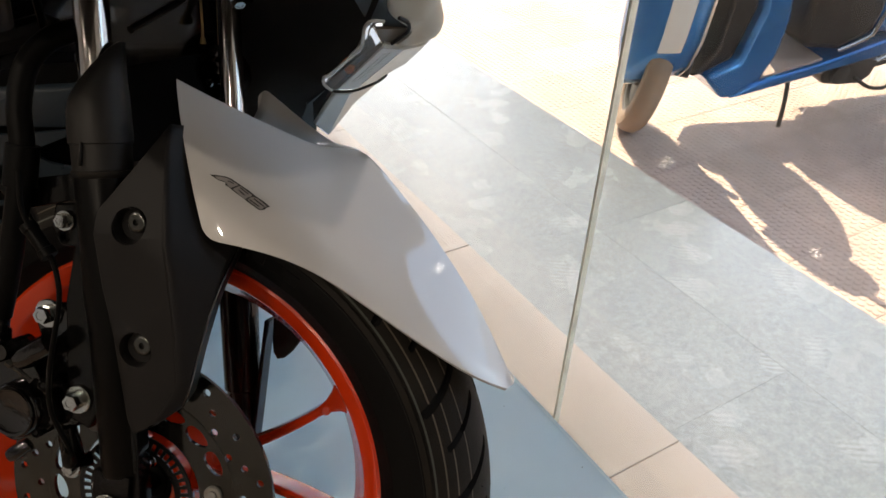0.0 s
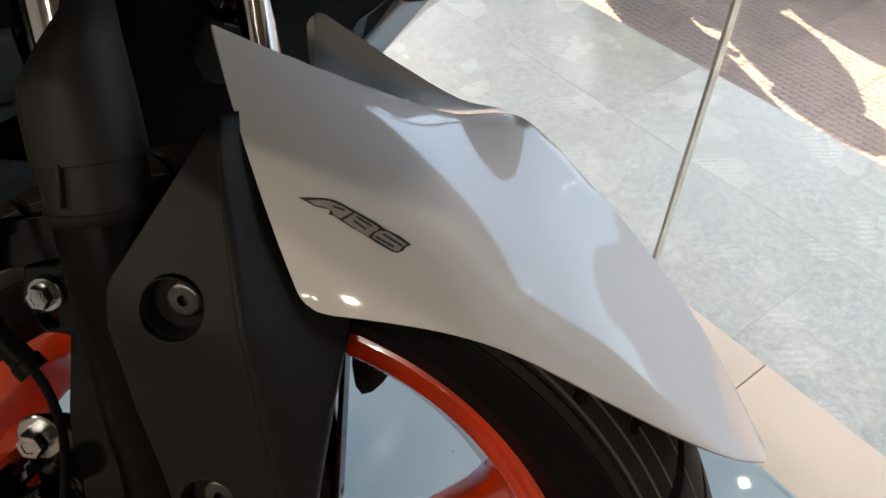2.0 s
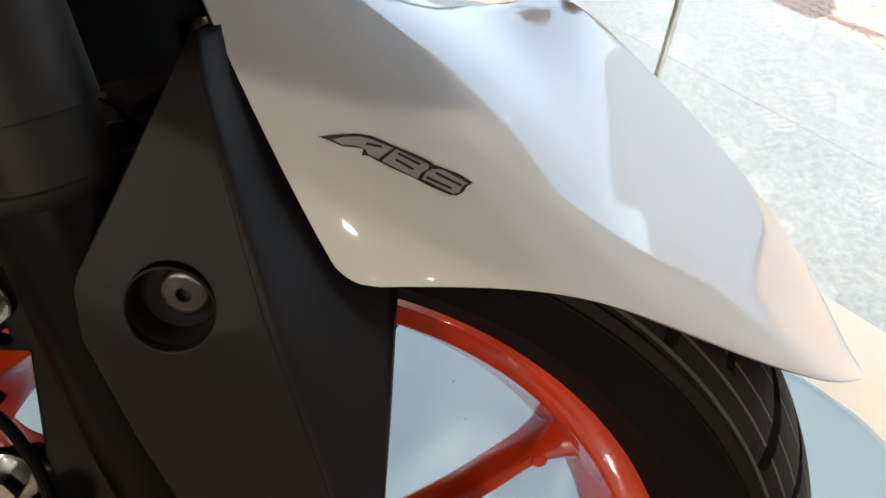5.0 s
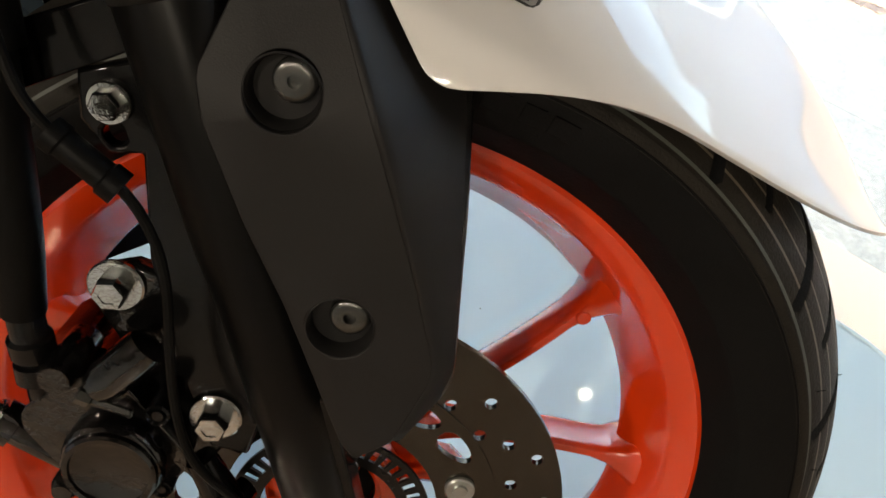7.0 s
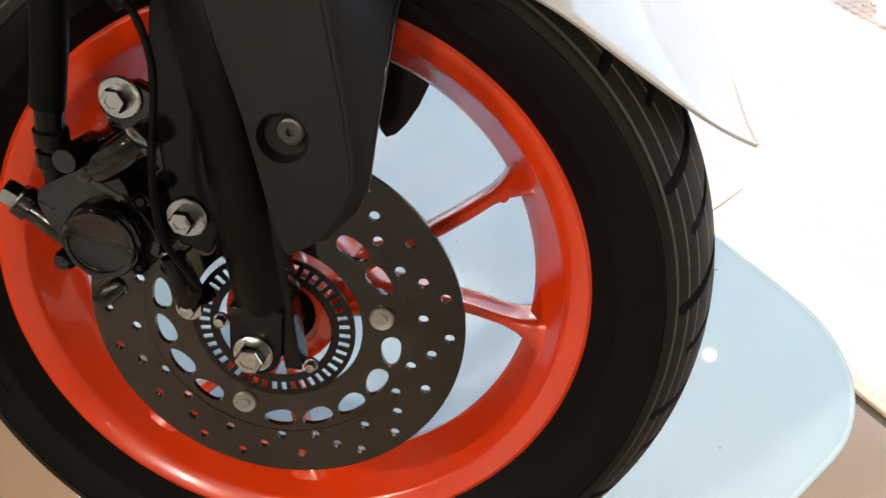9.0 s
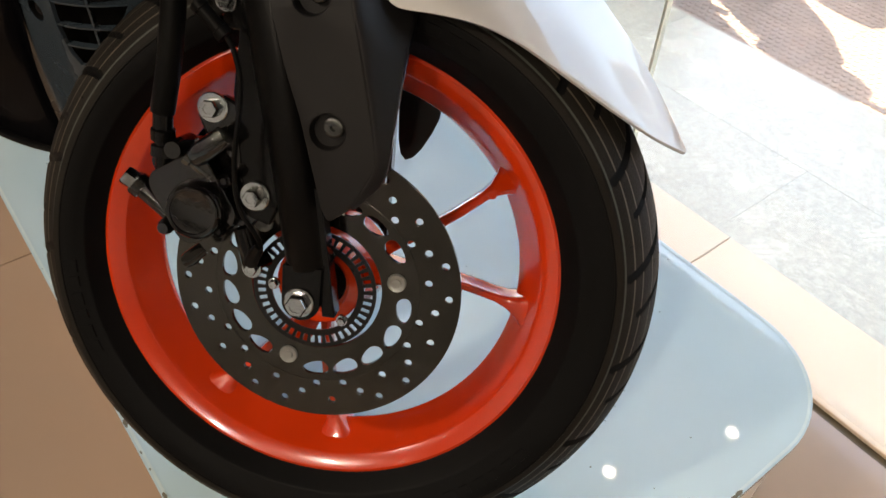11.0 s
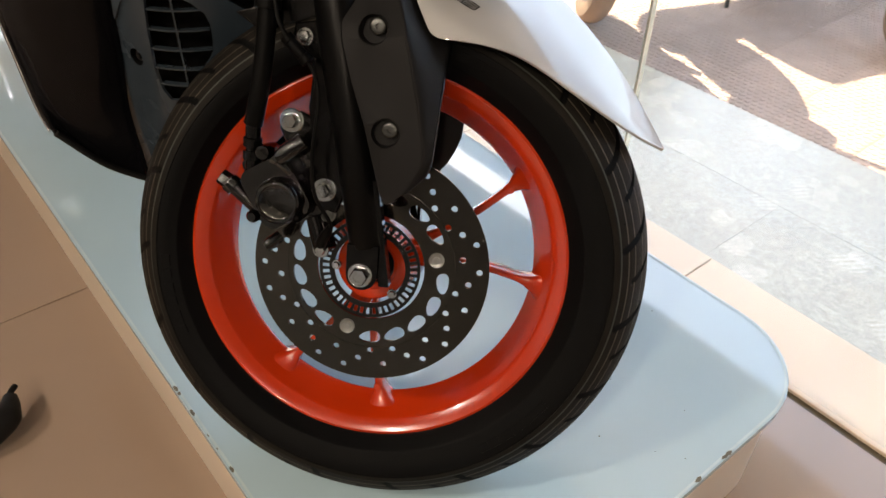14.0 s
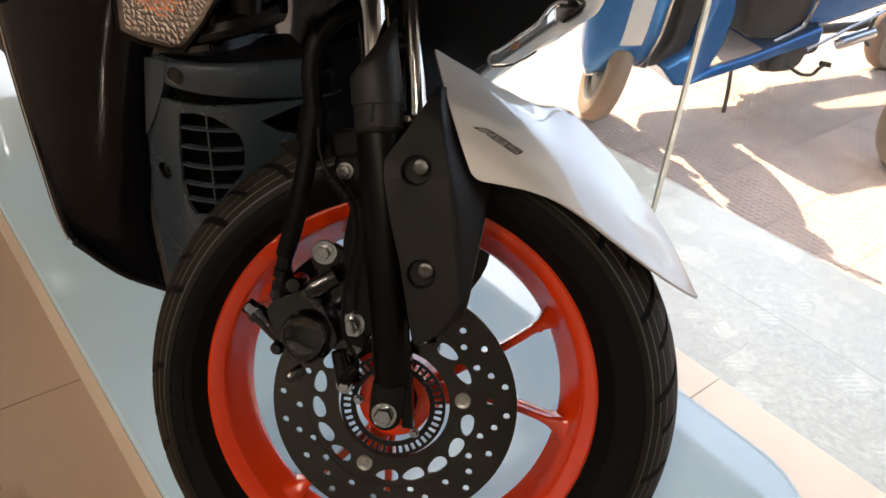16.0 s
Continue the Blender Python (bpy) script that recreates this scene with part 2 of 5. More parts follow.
def stone_mat():
    m = mat("grey_green_stone", (0.43, 0.43, 0.37), 0.26, 0, 0.3, 5.0, 0.2, 120, rough_spread=0.12, spec=0.6)
    n, l = m.node_tree.nodes, m.node_tree.links
    p = n["Principled BSDF"]
    tc = n.new("ShaderNodeTexCoord")
    blot = n.new("ShaderNodeTexNoise")
    blot.inputs["Scale"].default_value, blot.inputs["Detail"].default_value, blot.inputs["Roughness"].default_value = 55, 10, 0.78
    l.new(tc.outputs["Object"], blot.inputs["Vector"])
    old = p.inputs["Base Color"].links[0].from_socket
    mix, ramp = n.new("ShaderNodeMix"), n.new("ShaderNodeMapRange")
    mix.data_type = "RGBA"
    ramp.inputs["From Min"].default_value, ramp.inputs["From Max"].default_value = 0.40, 0.72
    l.new(blot.outputs["Fac"], ramp.inputs["Value"])
    l.new(ramp.outputs["Result"], mix.inputs["Factor"])
    l.new(old, mix.inputs["A"])
    mix.inputs["B"].default_value = (0.64, 0.63, 0.55, 1)
    turn, wave, mask, edge, amount = n.new("ShaderNodeMapping"), n.new("ShaderNodeTexWave"), n.new("ShaderNodeTexNoise"), n.new("ShaderNodeMapRange"), n.new("ShaderNodeMath")
    turn.inputs["Rotation"].default_value = (0, 0, radians(35))
    wave.inputs["Scale"].default_value, wave.inputs["Distortion"].default_value, wave.inputs["Detail"].default_value = 22, 2.5, 2
    wave.inputs["Detail Scale"].default_value = 0.6
    mask.inputs["Scale"].default_value, mask.inputs["Detail"].default_value = 5.5, 1
    edge.inputs["From Min"].default_value, edge.inputs["From Max"].default_value = 0.575, 0.61
    amount.operation = "MULTIPLY"
    l.new(tc.outputs["Object"], turn.inputs["Vector"])
    l.new(turn.outputs["Vector"], wave.inputs["Vector"])
    l.new(tc.outputs["Object"], mask.inputs["Vector"])
    l.new(mask.outputs["Fac"], edge.inputs["Value"])
    l.new(edge.outputs["Result"], amount.inputs[0])
    l.new(wave.outputs["Fac"], amount.inputs[1])
    pale, part_of = n.new("ShaderNodeMix"), n.new("ShaderNodeMath")
    pale.data_type, part_of.operation, part_of.inputs[1].default_value = "RGBA", "MULTIPLY", 0.6
    l.new(amount.outputs[0], part_of.inputs[0])
    l.new(part_of.outputs[0], pale.inputs["Factor"])
    l.new(mix.outputs["Result"], pale.inputs["A"])
    pale.inputs["B"].default_value = (0.72, 0.70, 0.62, 1)
    grain, speck, dark = n.new("ShaderNodeTexNoise"), n.new("ShaderNodeMapRange"), n.new("ShaderNodeMix")
    grain.inputs["Scale"].default_value, grain.inputs["Detail"].default_value = 150, 5
    speck.inputs["From Min"].default_value, speck.inputs["From Max"].default_value = 0.40, 0.62
    speck.inputs["To Min"].default_value, speck.inputs["To Max"].default_value = 0.26, 0.0
    dark.data_type = "RGBA"
    l.new(tc.outputs["Object"], grain.inputs["Vector"])
    l.new(grain.outputs["Fac"], speck.inputs["Value"])
    l.new(speck.outputs["Result"], dark.inputs["Factor"])
    l.new(pale.outputs["Result"], dark.inputs["A"])
    dark.inputs["B"].default_value = (0.20, 0.215, 0.18, 1)
    l.new(dark.outputs["Result"], p.inputs["Base Color"])
    return m


STONE = stone_mat()


# ---- building helpers ----
def part(name, bm, material, parent=None, label="", space=None, angle=35, bevel=0.0):
    """Links a bmesh as one mesh object under a thing or a part."""
    if space is not None:
        bm.transform(space)
    me = bpy.data.meshes.new(name)
    bm.normal_update()
    bm.to_mesh(me)
    bm.free()
    me.materials.append(material)
    me.polygons.foreach_set("use_smooth", [True] * len(me.polygons))
    me.set_sharp_from_angle(angle=radians(angle))
    ob = new(name, me)
    if parent is not None:
        ob.parent = parent
    if label:
        ob["label"] = label
    if bevel:
        b = ob.modifiers.new("bevel", "BEVEL")
        b.width, b.segments, b.limit_method, b.angle_limit = bevel, 2, "ANGLE", radians(40)
    return ob


def thing(name, label, category, group="", kind="", at=(0, 0, 0)):
    ob = new(name)
    ob.location = at
    ob.empty_display_size = 0.05
    return tagged(ob, label, category, group, kind)


def box_bm(x0, x1, y0, y1, z0, z1, bm=None):
    bm = bm or bmesh.new()
    v = [bm.verts.new((x, y, z)) for x in (x0, x1) for y in (y0, y1) for z in (z0, z1)]
    for f in ((0, 1, 3, 2), (4, 6, 7, 5), (0, 4, 5, 1), (2, 3, 7, 6), (0, 2, 6, 4), (1, 5, 7, 3)):
        bm.faces.new([v[i] for i in f])
    return bm


def spline(points, steps=8):
    """A smooth line through the points."""
    p = [Vector(q) for q in points]
    p = [p[0] * 2 - p[1]] + p + [p[-1] * 2 - p[-2]]
    out = []
    for i in range(1, len(p) - 2):
        for k in range(steps):
            t = k / steps
            out.append(0.5 * (2 * p[i] + (p[i + 1] - p[i - 1]) * t + (2 * p[i - 1] - 5 * p[i] + 4 * p[i + 1] - p[i + 2]) * t * t
                              + (3 * p[i] - p[i - 1] - 3 * p[i + 1] + p[i + 2]) * t ** 3))
    out.append(p[-2])
    return out


def tube_bm(points, radius, segs=12, bm=None, caps=True):
    """A round bar along the points; radius: one number, or one for each point."""
    bm = bm or bmesh.new()
    pts = [Vector(q) for q in points]
    rad = radius if isinstance(radius, (list, tuple)) else [radius] * len(pts)
    rings, side = [], None
    for i, q in enumerate(pts):
        way = (pts[min(i + 1, len(pts) - 1)] - pts[max(i - 1, 0)]).normalized()
        if side is None:
            side = way.orthogonal().normalized()
        side = (side - way * side.dot(way)).normalized()
        other = way.cross(side)
        rings.append([bm.verts.new(q + (side * math.cos(a) + other * math.sin(a)) * rad[i]) for a in (2 * math.pi * k / segs for k in range(segs))])
    for a, b in zip(rings, rings[1:]):
        for k in range(segs):
            bm.faces.new((a[k], a[(k + 1) % segs], b[(k + 1) % segs], b[k]))
    if caps:
        bm.faces.new(rings[0][::-1])
        bm.faces.new(rings[-1])
    return bm


def lathe_bm(profile, segs=96, y0=0.0, x0=0.0, z0=0.0, closed=False, bm=None):
    """A profile of (radius, y) turned about the y axis."""
    bm = bm or bmesh.new()
    rings = []
    for r, y in profile:
        if r < 1e-6:
            rings.append([bm.verts.new((x0, y0 + y, z0))] * segs)
        else:
            rings.append([bm.verts.new((x0 + r * math.cos(a), y0 + y, z0 + r * math.sin(a))) for a in (2 * math.pi * k / segs for k in range(segs))])
    pairs = list(zip(rings, rings[1:])) + ([(rings[-1], rings[0])] if closed else [])
    for a, b in pairs:
        for k in range(segs):
            j = (k + 1) % segs
            f = []
            for v in (a[k], b[k], b[j], a[j]):
                if v not in f:
                    f.append(v)
            if len(f) > 2:
                bm.faces.new(f)
    return bm


def circle(cx, cz, r, n=24):
    return [(cx + r * math.cos(2 * math.pi * k / n), cz + r * math.sin(2 * math.pi * k / n)) for k in range(n)]


def plate_bm(outline, holes, y0, y1, fy=None):
    """A plate in the x-z plane with holes, from y0 (near face) to y1; fy(x, z) is added to y."""
    fy = fy or (lambda x, z: 0.0)
    flat = bmesh.new()
    edges = []
    for loop in [outline] + list(holes):
        vs = [flat.verts.new((x, 0, z)) for x, z in loop]
        for a, b in zip(vs, vs[1:] + vs[:1]):
            edges.append(flat.edges.new((a, b)))
    bmesh.ops.triangle_fill(flat, use_beauty=True, use_dissolve=False, edges=edges, normal=(0, -1, 0))
    flat.verts.index_update()
    co = [tuple(v.co) for v in flat.verts]
    tris = [[v.index for v in f.verts] for f in flat.faces]
    rim = [[v.index for v in e.verts] for e in flat.edges if len(e.link_faces) == 1]
    flat.free()
    bm = bmesh.new()
    a = [bm.verts.new((x, y0 + fy(x, z), z)) for x, _, z in co]
    b = [bm.verts.new((x, y1 + fy(x, z), z)) for x, _, z in co]
    for t in tris:
        bm.faces.new([a[i] for i in t])
        bm.faces.new([b[i] for i in reversed(t)])
    for i, j in rim:
        bm.faces.new((a[i], a[j], b[j], b[i]))
    bmesh.ops.recalc_face_normals(bm, faces=bm.faces)
    return bm


def grid_bm(rows, bm=None, wrap=False):
    """Faces between rows of points of one length."""
    bm = bm or bmesh.new()
    v = [[bm.verts.new(q) for q in row] for row in rows]
    for a, b in zip(v, v[1:]):
        for k in range(len(a) - (0 if wrap else 1)):
            j = (k + 1) % len(a)
            bm.faces.new((a[k], a[j], b[j], b[k]))
    return bm


def bolt_bm(at, r, h, washer=0.0, way=(0, -1, 0), socket=False):
    """A hexagon bolt head, with a washer below it, standing up along way."""
    bm = bmesh.new()
    z = 0.0
    if washer:
        lathe_bm([(0, 0), (washer, 0), (washer, -0.0016), (washer * 0.93, -0.0022), (0, -0.0022)], 28, bm=bm)
        z = -0.0022
    hexa = [(r * math.cos(math.pi * k / 3), r * math.sin(math.pi * k / 3)) for k in range(6)]
    rows = [[(x * s, z - y, q * s) for x, q in hexa] for s, y in ((1, 0), (1, h * 0.8), (0.88, h))]
    grid_bm(rows, bm, wrap=True)
    top = rows[-1]
    inner = [(x * 0.55, z - h, q * 0.55) for x, q in hexa]
    grid_bm([top, inner], bm, wrap=True)
    bm.faces.new([bm.verts.new((x, z - h * (0.45 if socket else 0.94), q)) for x, _, q in inner])
    bmesh.ops.recalc_face_normals(bm, faces=bm.faces)
    bm.transform(Matrix.Translation(at) @ Vector((0, -1, 0)).rotation_difference(Vector(way)).to_matrix().to_4x4())
    return bm


# ---- the setting ----
FLOOR, LANDING, YARD = -0.17, -0.34, -0.56
GLASS_Y = 0.628


def slab(name, x0, x1, y0, y1, z0, z1, material, label="", category="", parent=None):
    ob = part(name, box_bm(x0, x1, y0, y1, z0, z1), material, parent)
    return tagged(ob, label, category, kind="structure") if parent is None else ob


floor = slab("floor", -7, 7, -6, 0.610, FLOOR - 0.2, FLOOR - 0.004, GROUT, "beige glossy floor tiles with thin dark joints", "floor")
sill = slab("door_sill", -7, 7, 0.610, 0.788, FLOOR - 0.3, FLOOR - 0.006, GROUT, "cream tiled sill under the shop glass", "sill")
landing = slab("landing", -7, 7, 0.788, 1.615, YARD - 0.2, LANDING - 0.0008, STONE_BED, "grey-green stone landing outside the glass", "landing")
ground = part("ground", box_bm(-300, 300, 1.6, 600, YARD - 0.3, YARD - 0.012), PAVE_BED)
tagged(ground, "reddish paved yard running out into the open", "ground", kind="structure")
# unseen walls of differing heights, added to cut off the low sky in reflections
for x0, x1, y, high in ((-40, -20, 15, 4.6), (-20, -12, 15.5, 14.5), (-12, -6.5, 16, 5.0), (-6.5, -1.5, 15.5, 4.9), (-1.5, 2.5, 16, 4.1), (2.5, 9, 15, 5.3), (9, 40, 16, 4.4)):
    slab("unseen_wall", x0, x1, y, y + 0.3, YARD, high, PALE_BLUE, "unseen pale blue wall added far across the yard to bound the sky", "wall")
slab("wall_west", -7.2, -7, -6, 0.62, FLOOR, 3.0, WALL, "plain pale painted wall", "wall")
slab("wall_east", 7, 7.2, -6, 0.62, FLOOR, 3.0, WALL, "plain pale painted wall", "wall")
slab("wall_north", 0.58, 7.2, GLASS_Y - 0.03, GLASS_Y + 0.17, FLOOR, 2.9, WALL, "plain pale painted wall beside the shop glass", "wall")
slab("wall_south", -7.2, 7.2, -6.2, -6, FLOOR, 3.0, WALL, "plain pale painted back wall of the shop", "wall")
slab("ceiling", -7.2, 7.2, -6.2, 0.90, 2.903, 3.0, CEIL, "plain white ceiling of the shop", "ceiling")
CANOPY = 2.67
slab("canopy", -8, 8, 0.67, 2.62, CANOPY, 2.9, CANOPY_PAINT, "flat concrete canopy above the shop front", "canopy")
# unseen board, added to narrow the band of sky that the fender mirrors
slab("canopy_sky_stop", -8, 8, 2.62, 2.67, 2.30, 2.9, CANOPY_PAINT, "unseen board added along the canopy's edge to limit reflected sky", "canopy")

glass_left = part("window_1", box_bm(-6.9, -0.1832, GLASS_Y, GLASS_Y + 0.012, FLOOR, 2.9), PANE)
tagged(glass_left, "clear frameless shop-front glass pane", "window", kind="structure")
glass_right = part("window_2", box_bm(-0.1765, 0.579, GLASS_Y, GLASS_Y + 0.012, FLOOR, 2.9), PANE)
tagged(glass_right, "clear frameless shop-front glass pane", "window", kind="structure")
part("glass_edge", box_bm(-0.1830, -0.1785, GLASS_Y + 0.0003, GLASS_Y + 0.0117, FLOOR, 2.9), EDGE, glass_left, "worn brownish polished glass edge", bevel=0.001)
for g in (glass_left, glass_right):
    g.visible_shadow = False

# ---- ceiling lamps ----
def downlight(x, y):
    lamp = thing("ceiling_light", "round recessed ceiling light, switched on", "ceiling light", "ceiling lights", at=(x, y, 2.9))
    ring = lathe_bm([(0.085, -0.001), (0.085, -0.012), (0.07, -0.014), (0.066, -0.004)], 40)
    glow = lathe_bm([(0.0, -0.006), (0.066, -0.006)], 40)
    turn = Matrix.Rotation(radians(-90), 4, "X") @ Matrix.Scale(-1, 4, (0, 1, 0))
    part("frame", ring, CEIL, lamp, "", turn)
    part("diffuser", glow, LAMP, lamp, "glowing white diffuser", turn)
    return lamp


lamp0 = downlight(-0.6, -2.6)
for x in (-4.2, -2.4, -0.6, 1.2, 3.0, 4.8):
    for y in (-2.6, -4.4):
        if (x, y) != (-0.6, -2.6):
            copy_thing(lamp0, Matrix.Translation((x, y, 2.9)))
for x, y in ((-0.6, -2.6), (1.2, -2.6), (3.0, -2.6)):
    a = new("ceiling_lamp_light", bpy.data.lights.new("ceiling_lamp_light", "AREA"))
    a.data.shape, a.data.size, a.data.energy, a.data.color = "DISK", 0.14, DOWNLIGHT_POWER, (1.0, 0.975, 0.94)
    a.location = (x, y, 2.88)

# ---- platform ----
def round_rect(x0, x1, y0, y1, radii, n=14):
    """Outline of a rectangle with its own radius at each corner: (x1,y1), (x0,y1), (x0,y0), (x1,y0)."""
    out = []
    for (cx, cy, sx, sy, a0), r in zip(((x1, y1, -1, -1, 0), (x0, y1, 1, -1, 90), (x0, y0, 1, 1, 180), (x1, y0, -1, 1, 270)), radii):
        for k in range(n + 1):
            a = radians(a0 + 90 * k / n)
            out.append((cx + sx * r + r * math.cos(a), cy + sy * r + r * math.sin(a)))
    return out


platform = thing("display_platform", "low cream display platform with pale blue painted glass top", "platform", at=(-0.9, 0.18, FLOOR))
FLAT = Matrix.Translation((0.9, -0.18, -FLOOR)) @ Matrix(((1, 0, 0, 0), (0, 0, 1, 0), (0, -1, 0, 0), (0, 0, 0, 1)))
def flat_plate(outline, z0, z1):
    """A plate lying flat, from the height z0 up to z1."""
    bm = plate_bm(outline, [], -z1, -z0)
    return bm


top = part("glass_top", flat_plate(round_rect(-2.1, 0.277, -0.164, 0.520, (0.13, 0.03, 0.03, 0.05)), -0.010, 0.0), TOPGLASS, platform,
           "pale blue back-painted glass top, chipped along its edge", FLAT, bevel=0.0025)
rim_out, rim_in = (round_rect(-2.1 + d, 0.277 - d, -0.164 + d, 0.520 - d, (0.13 - d, 0.03, 0.03, 0.05 - d), 14) for d in (0.0022, 0.0052))
part("polished_edge", grid_bm([[(x, y, 0.0006) for x, y in rim_out], [(x, y, 0.0006) for x, y in rim_in]], wrap=True), GLASS_RIM, platform, "pale polished rim of the glass", Matrix.Translation((0.9, -0.18, -FLOOR)))
rng = random.Random(11)
chips = [(rng.uniform(-0.6, 0.25), -0.1615) for k in range(9)] + [(0.2745, rng.uniform(-0.1, 0.40)) for k in range(7)]
for x, y in chips:
    r = rng.uniform(0.0006, 0.0034)
    long_x = y < -0.16
    bm = bmesh.new()
    bm.faces.new([bm.verts.new((x + r * (1.8 if long_x else 0.8) * rng.uniform(0.6, 1.2) * math.cos(a), y + r * (0.8 if long_x else 1.8) * rng.uniform(0.6, 1.2) * math.sin(a), 0.0010)) for a in (2 * math.pi * k / 9 for k in range(9))])
    part("chip", bm, CHIP, platform, "chipped spot on the glass edge", Matrix.Translation((0.9, -0.18, -FLOOR)))
for k in range(14):
    x, y, r = rng.uniform(-0.15, 0.26), rng.uniform(0.0, 0.5), rng.uniform(0.0005, 0.0012)
    bm = bmesh.new()
    bm.faces.new([bm.verts.new((x + r * rng.uniform(0.6, 1.3) * math.cos(a), y + r * rng.uniform(0.6, 1.3) * math.sin(a), 0.0007)) for a in (2 * math.pi * k_ / 7 for k_ in range(7))])
    part("speck", bm, CHIP, platform, "dark speck of dirt", Matrix.Translation((0.9, -0.18, -FLOOR)))
part("base", flat_plate(round_rect(-2.09, 0.268, -0.154, 0.510, (0.12, 0.02, 0.02, 0.04)), FLOOR, -0.0105), CREAM, platform, "cream painted side board", FLAT, bevel=0.002)

# ---- the scooter's front wheel and fork, in the wheel's own frame ----
# x ahead, y along the axle to the scooter's left, z up along the leaning wheel; y = 0 is the brake disc
WHEEL = Matrix(((0.71832, -0.62606, -0.30342, 0.0), (0.69571, 0.64641, 0.31328, 0.0), (0.0, -0.43613, 0.89989, 0.26466), (0, 0, 0, 1)))
MID = 0.067
scooter = thing("scooter", "dark grey and white scooter with orange wheels on the platform", "scooter")


def lpart(name, bm, material, parent=None, label="", angle=35, bevel=0.0):
    return part(name, bm, material, parent or scooter, label, WHEEL, angle, bevel)


def tyre_radius(y):
    """The tread's height over the axle at y from the middle."""
    return 0.2662 - 0.0605 + math.sqrt(0.0605 ** 2 - y * y)


TREAD_W = 0.0566
LINES = (0.0530, 0.0480, 0.0418, 0.0310)
LEAN_BACK = WHEEL.inverted()


def grounded(x, y, z):
    """Seats the tyre a little out of true on its rim and flattens it where it stands on the platform."""
    f = min(1.0, max(0.0, (math.hypot(x, z) - 0.196) / 0.03))
    q = WHEEL @ Vector((x + 0.0060 * f, y, z - 0.0040 * f))
    q.z = max(q.z, 0.0004)
    return LEAN_BACK @ q


def tyre():
    """The tyre: a sheared net on the tread, so that the slanting grooves follow the net."""
    cols, pitch = 760, 40
    ys = [-TREAD_W + 2 * TREAD_W * k / 80 for k in range(81)]
    for s in LINES:
        ys = [y for y in ys if abs(abs(y) - s) > 0.0007] + [s - 0.0004, s + 0.0004, -s - 0.0004, -s + 0.0004]
    ys.sort()
    rows, deep = [], []
    for y in ys:
        ring, marks = [], []
        b = abs(y)
        shear = -0.20 * (b / 0.0525) ** 0.8
        for i in range(cols):
            a = 2 * math.pi * i / cols + shear
            k = (i + (0 if y < 0 else pitch // 2)) % pitch
            cut = (k in (2, 3, 4) and 0.005 < b < 0.0525) or (k in (24, 25) and 0.010 < b < 0.0450)
            r = tyre_radius(y) - (0.0042 if cut else 0.0)
            ring.append(grounded(r * math.cos(a), MID + y, r * math.sin(a)))
            marks.append(cut)
        rows.append(ring)
        deep.append(marks)
    wall = [(0.2326, 0.0572), (0.2310, 0.0577), (0.226, 0.0580), (0.220, 0.0576), (0.212, 0.0556), (0.2055, 0.0527), (0.2040, 0.0524), (0.2030, 0.0508), (0.196, 0.0450), (0.193, 0.0400), (0.187, 0.036)]
    turn = -0.20 * (TREAD_W / 0.0525) ** 0.8

    def side_rings(sign):
        return [[grounded(r * math.cos(a), MID + sign * y, r * math.sin(a)) for a in (2 * math.pi * i / cols + turn for i in range(cols))] for r, y in wall]

    out = []
    for strip in (side_rings(-1)[::-1] + rows[:2], rows[1:-1], rows[-2:] + side_rings(1)):
        bm = grid_bm(strip, wrap=True)
        bmesh.ops.recalc_face_normals(bm, faces=bm.faces)
        out.append(bm)
    kinds = []
    for r in range(1, len(rows) - 2):
        mid = abs(ys[r] + ys[r + 1]) / 2
        line = 2 if any(abs(mid - s) < 0.0003 for s in LINES[1:]) else 3 if abs(mid - LINES[0]) < 0.0003 else 0
        for c in range(cols):
            cut = deep[r][c] + deep[r][(c + 1) % cols] + deep[r + 1][c] + deep[r + 1][(c + 1) % cols]
            kinds.append(1 if cut >= 2 else line)
    return out, kinds


(wall_a, tread_bm, wall_b), groove_faces = tyre()
tyre_ob = lpart("tyre", wall_a, RUBBER, None, "black road tyre with slanting tread grooves", 50)
tread_ob = lpart("tread", tread_bm, TREAD, tyre_ob, "grey-brown tread with slanting grooves", 50)
# groove faces take the darker rubber, so their shade is painted in
for m in (RUBBER, STRIPE, STRIPE_G):
    tread_ob.data.materials.append(m)
tread_ob.data.polygons.foreach_set("material_index", groove_faces)
lpart("sidewall", wall_b, RUBBER, tyre_ob, "", 50)
# the tread's lighter colour runs on over the shoulder
tyre_ob.data.materials.append(TREAD)
tyre_ob.data.polygons.foreach_set("material_index", [1 if k // 760 >= 8 else 0 for k in range(len(tyre_ob.data.polygons))])
rng = random.Random(4)
for k in range(46):
    a, y = rng.uniform(0, 6.28), rng.choice((-0.050, 0.050, -0.02, 0.0))
    r = tyre_radius(y)
    p, d = Vector((math.cos(a), 0, math.sin(a))), Vector((0, y * 8, 0))
    q = p * (r - 0.001) + Vector((0.0060, MID + y, -0.0040))
    if (WHEEL @ q).z > 0.01:
        lpart("rubber_hair", tube_bm([q, q + (p + d * 0.6) * rng.uniform(0.0025, 0.0045) + Vector((0, 0, 0.0005))], [0.0004, 0.0002], 5), RUBBER, tyre_ob)

def wall_y(r):
    pts = ((0.205, 0.0525), (0.212, 0.0556), (0.220, 0.0576), (0.226, 0.0580))
    for (r0, y0), (r1, y1) in zip(pts, pts[1:]):
        if r <= r1:
            return y0 + (y1 - y0) * (r - r0) / (r1 - r0)
    return pts[-1][1]


def wall_mark(a0, a1, r0, r1):
    """A low raised bar on the near sidewall."""
    rows = []
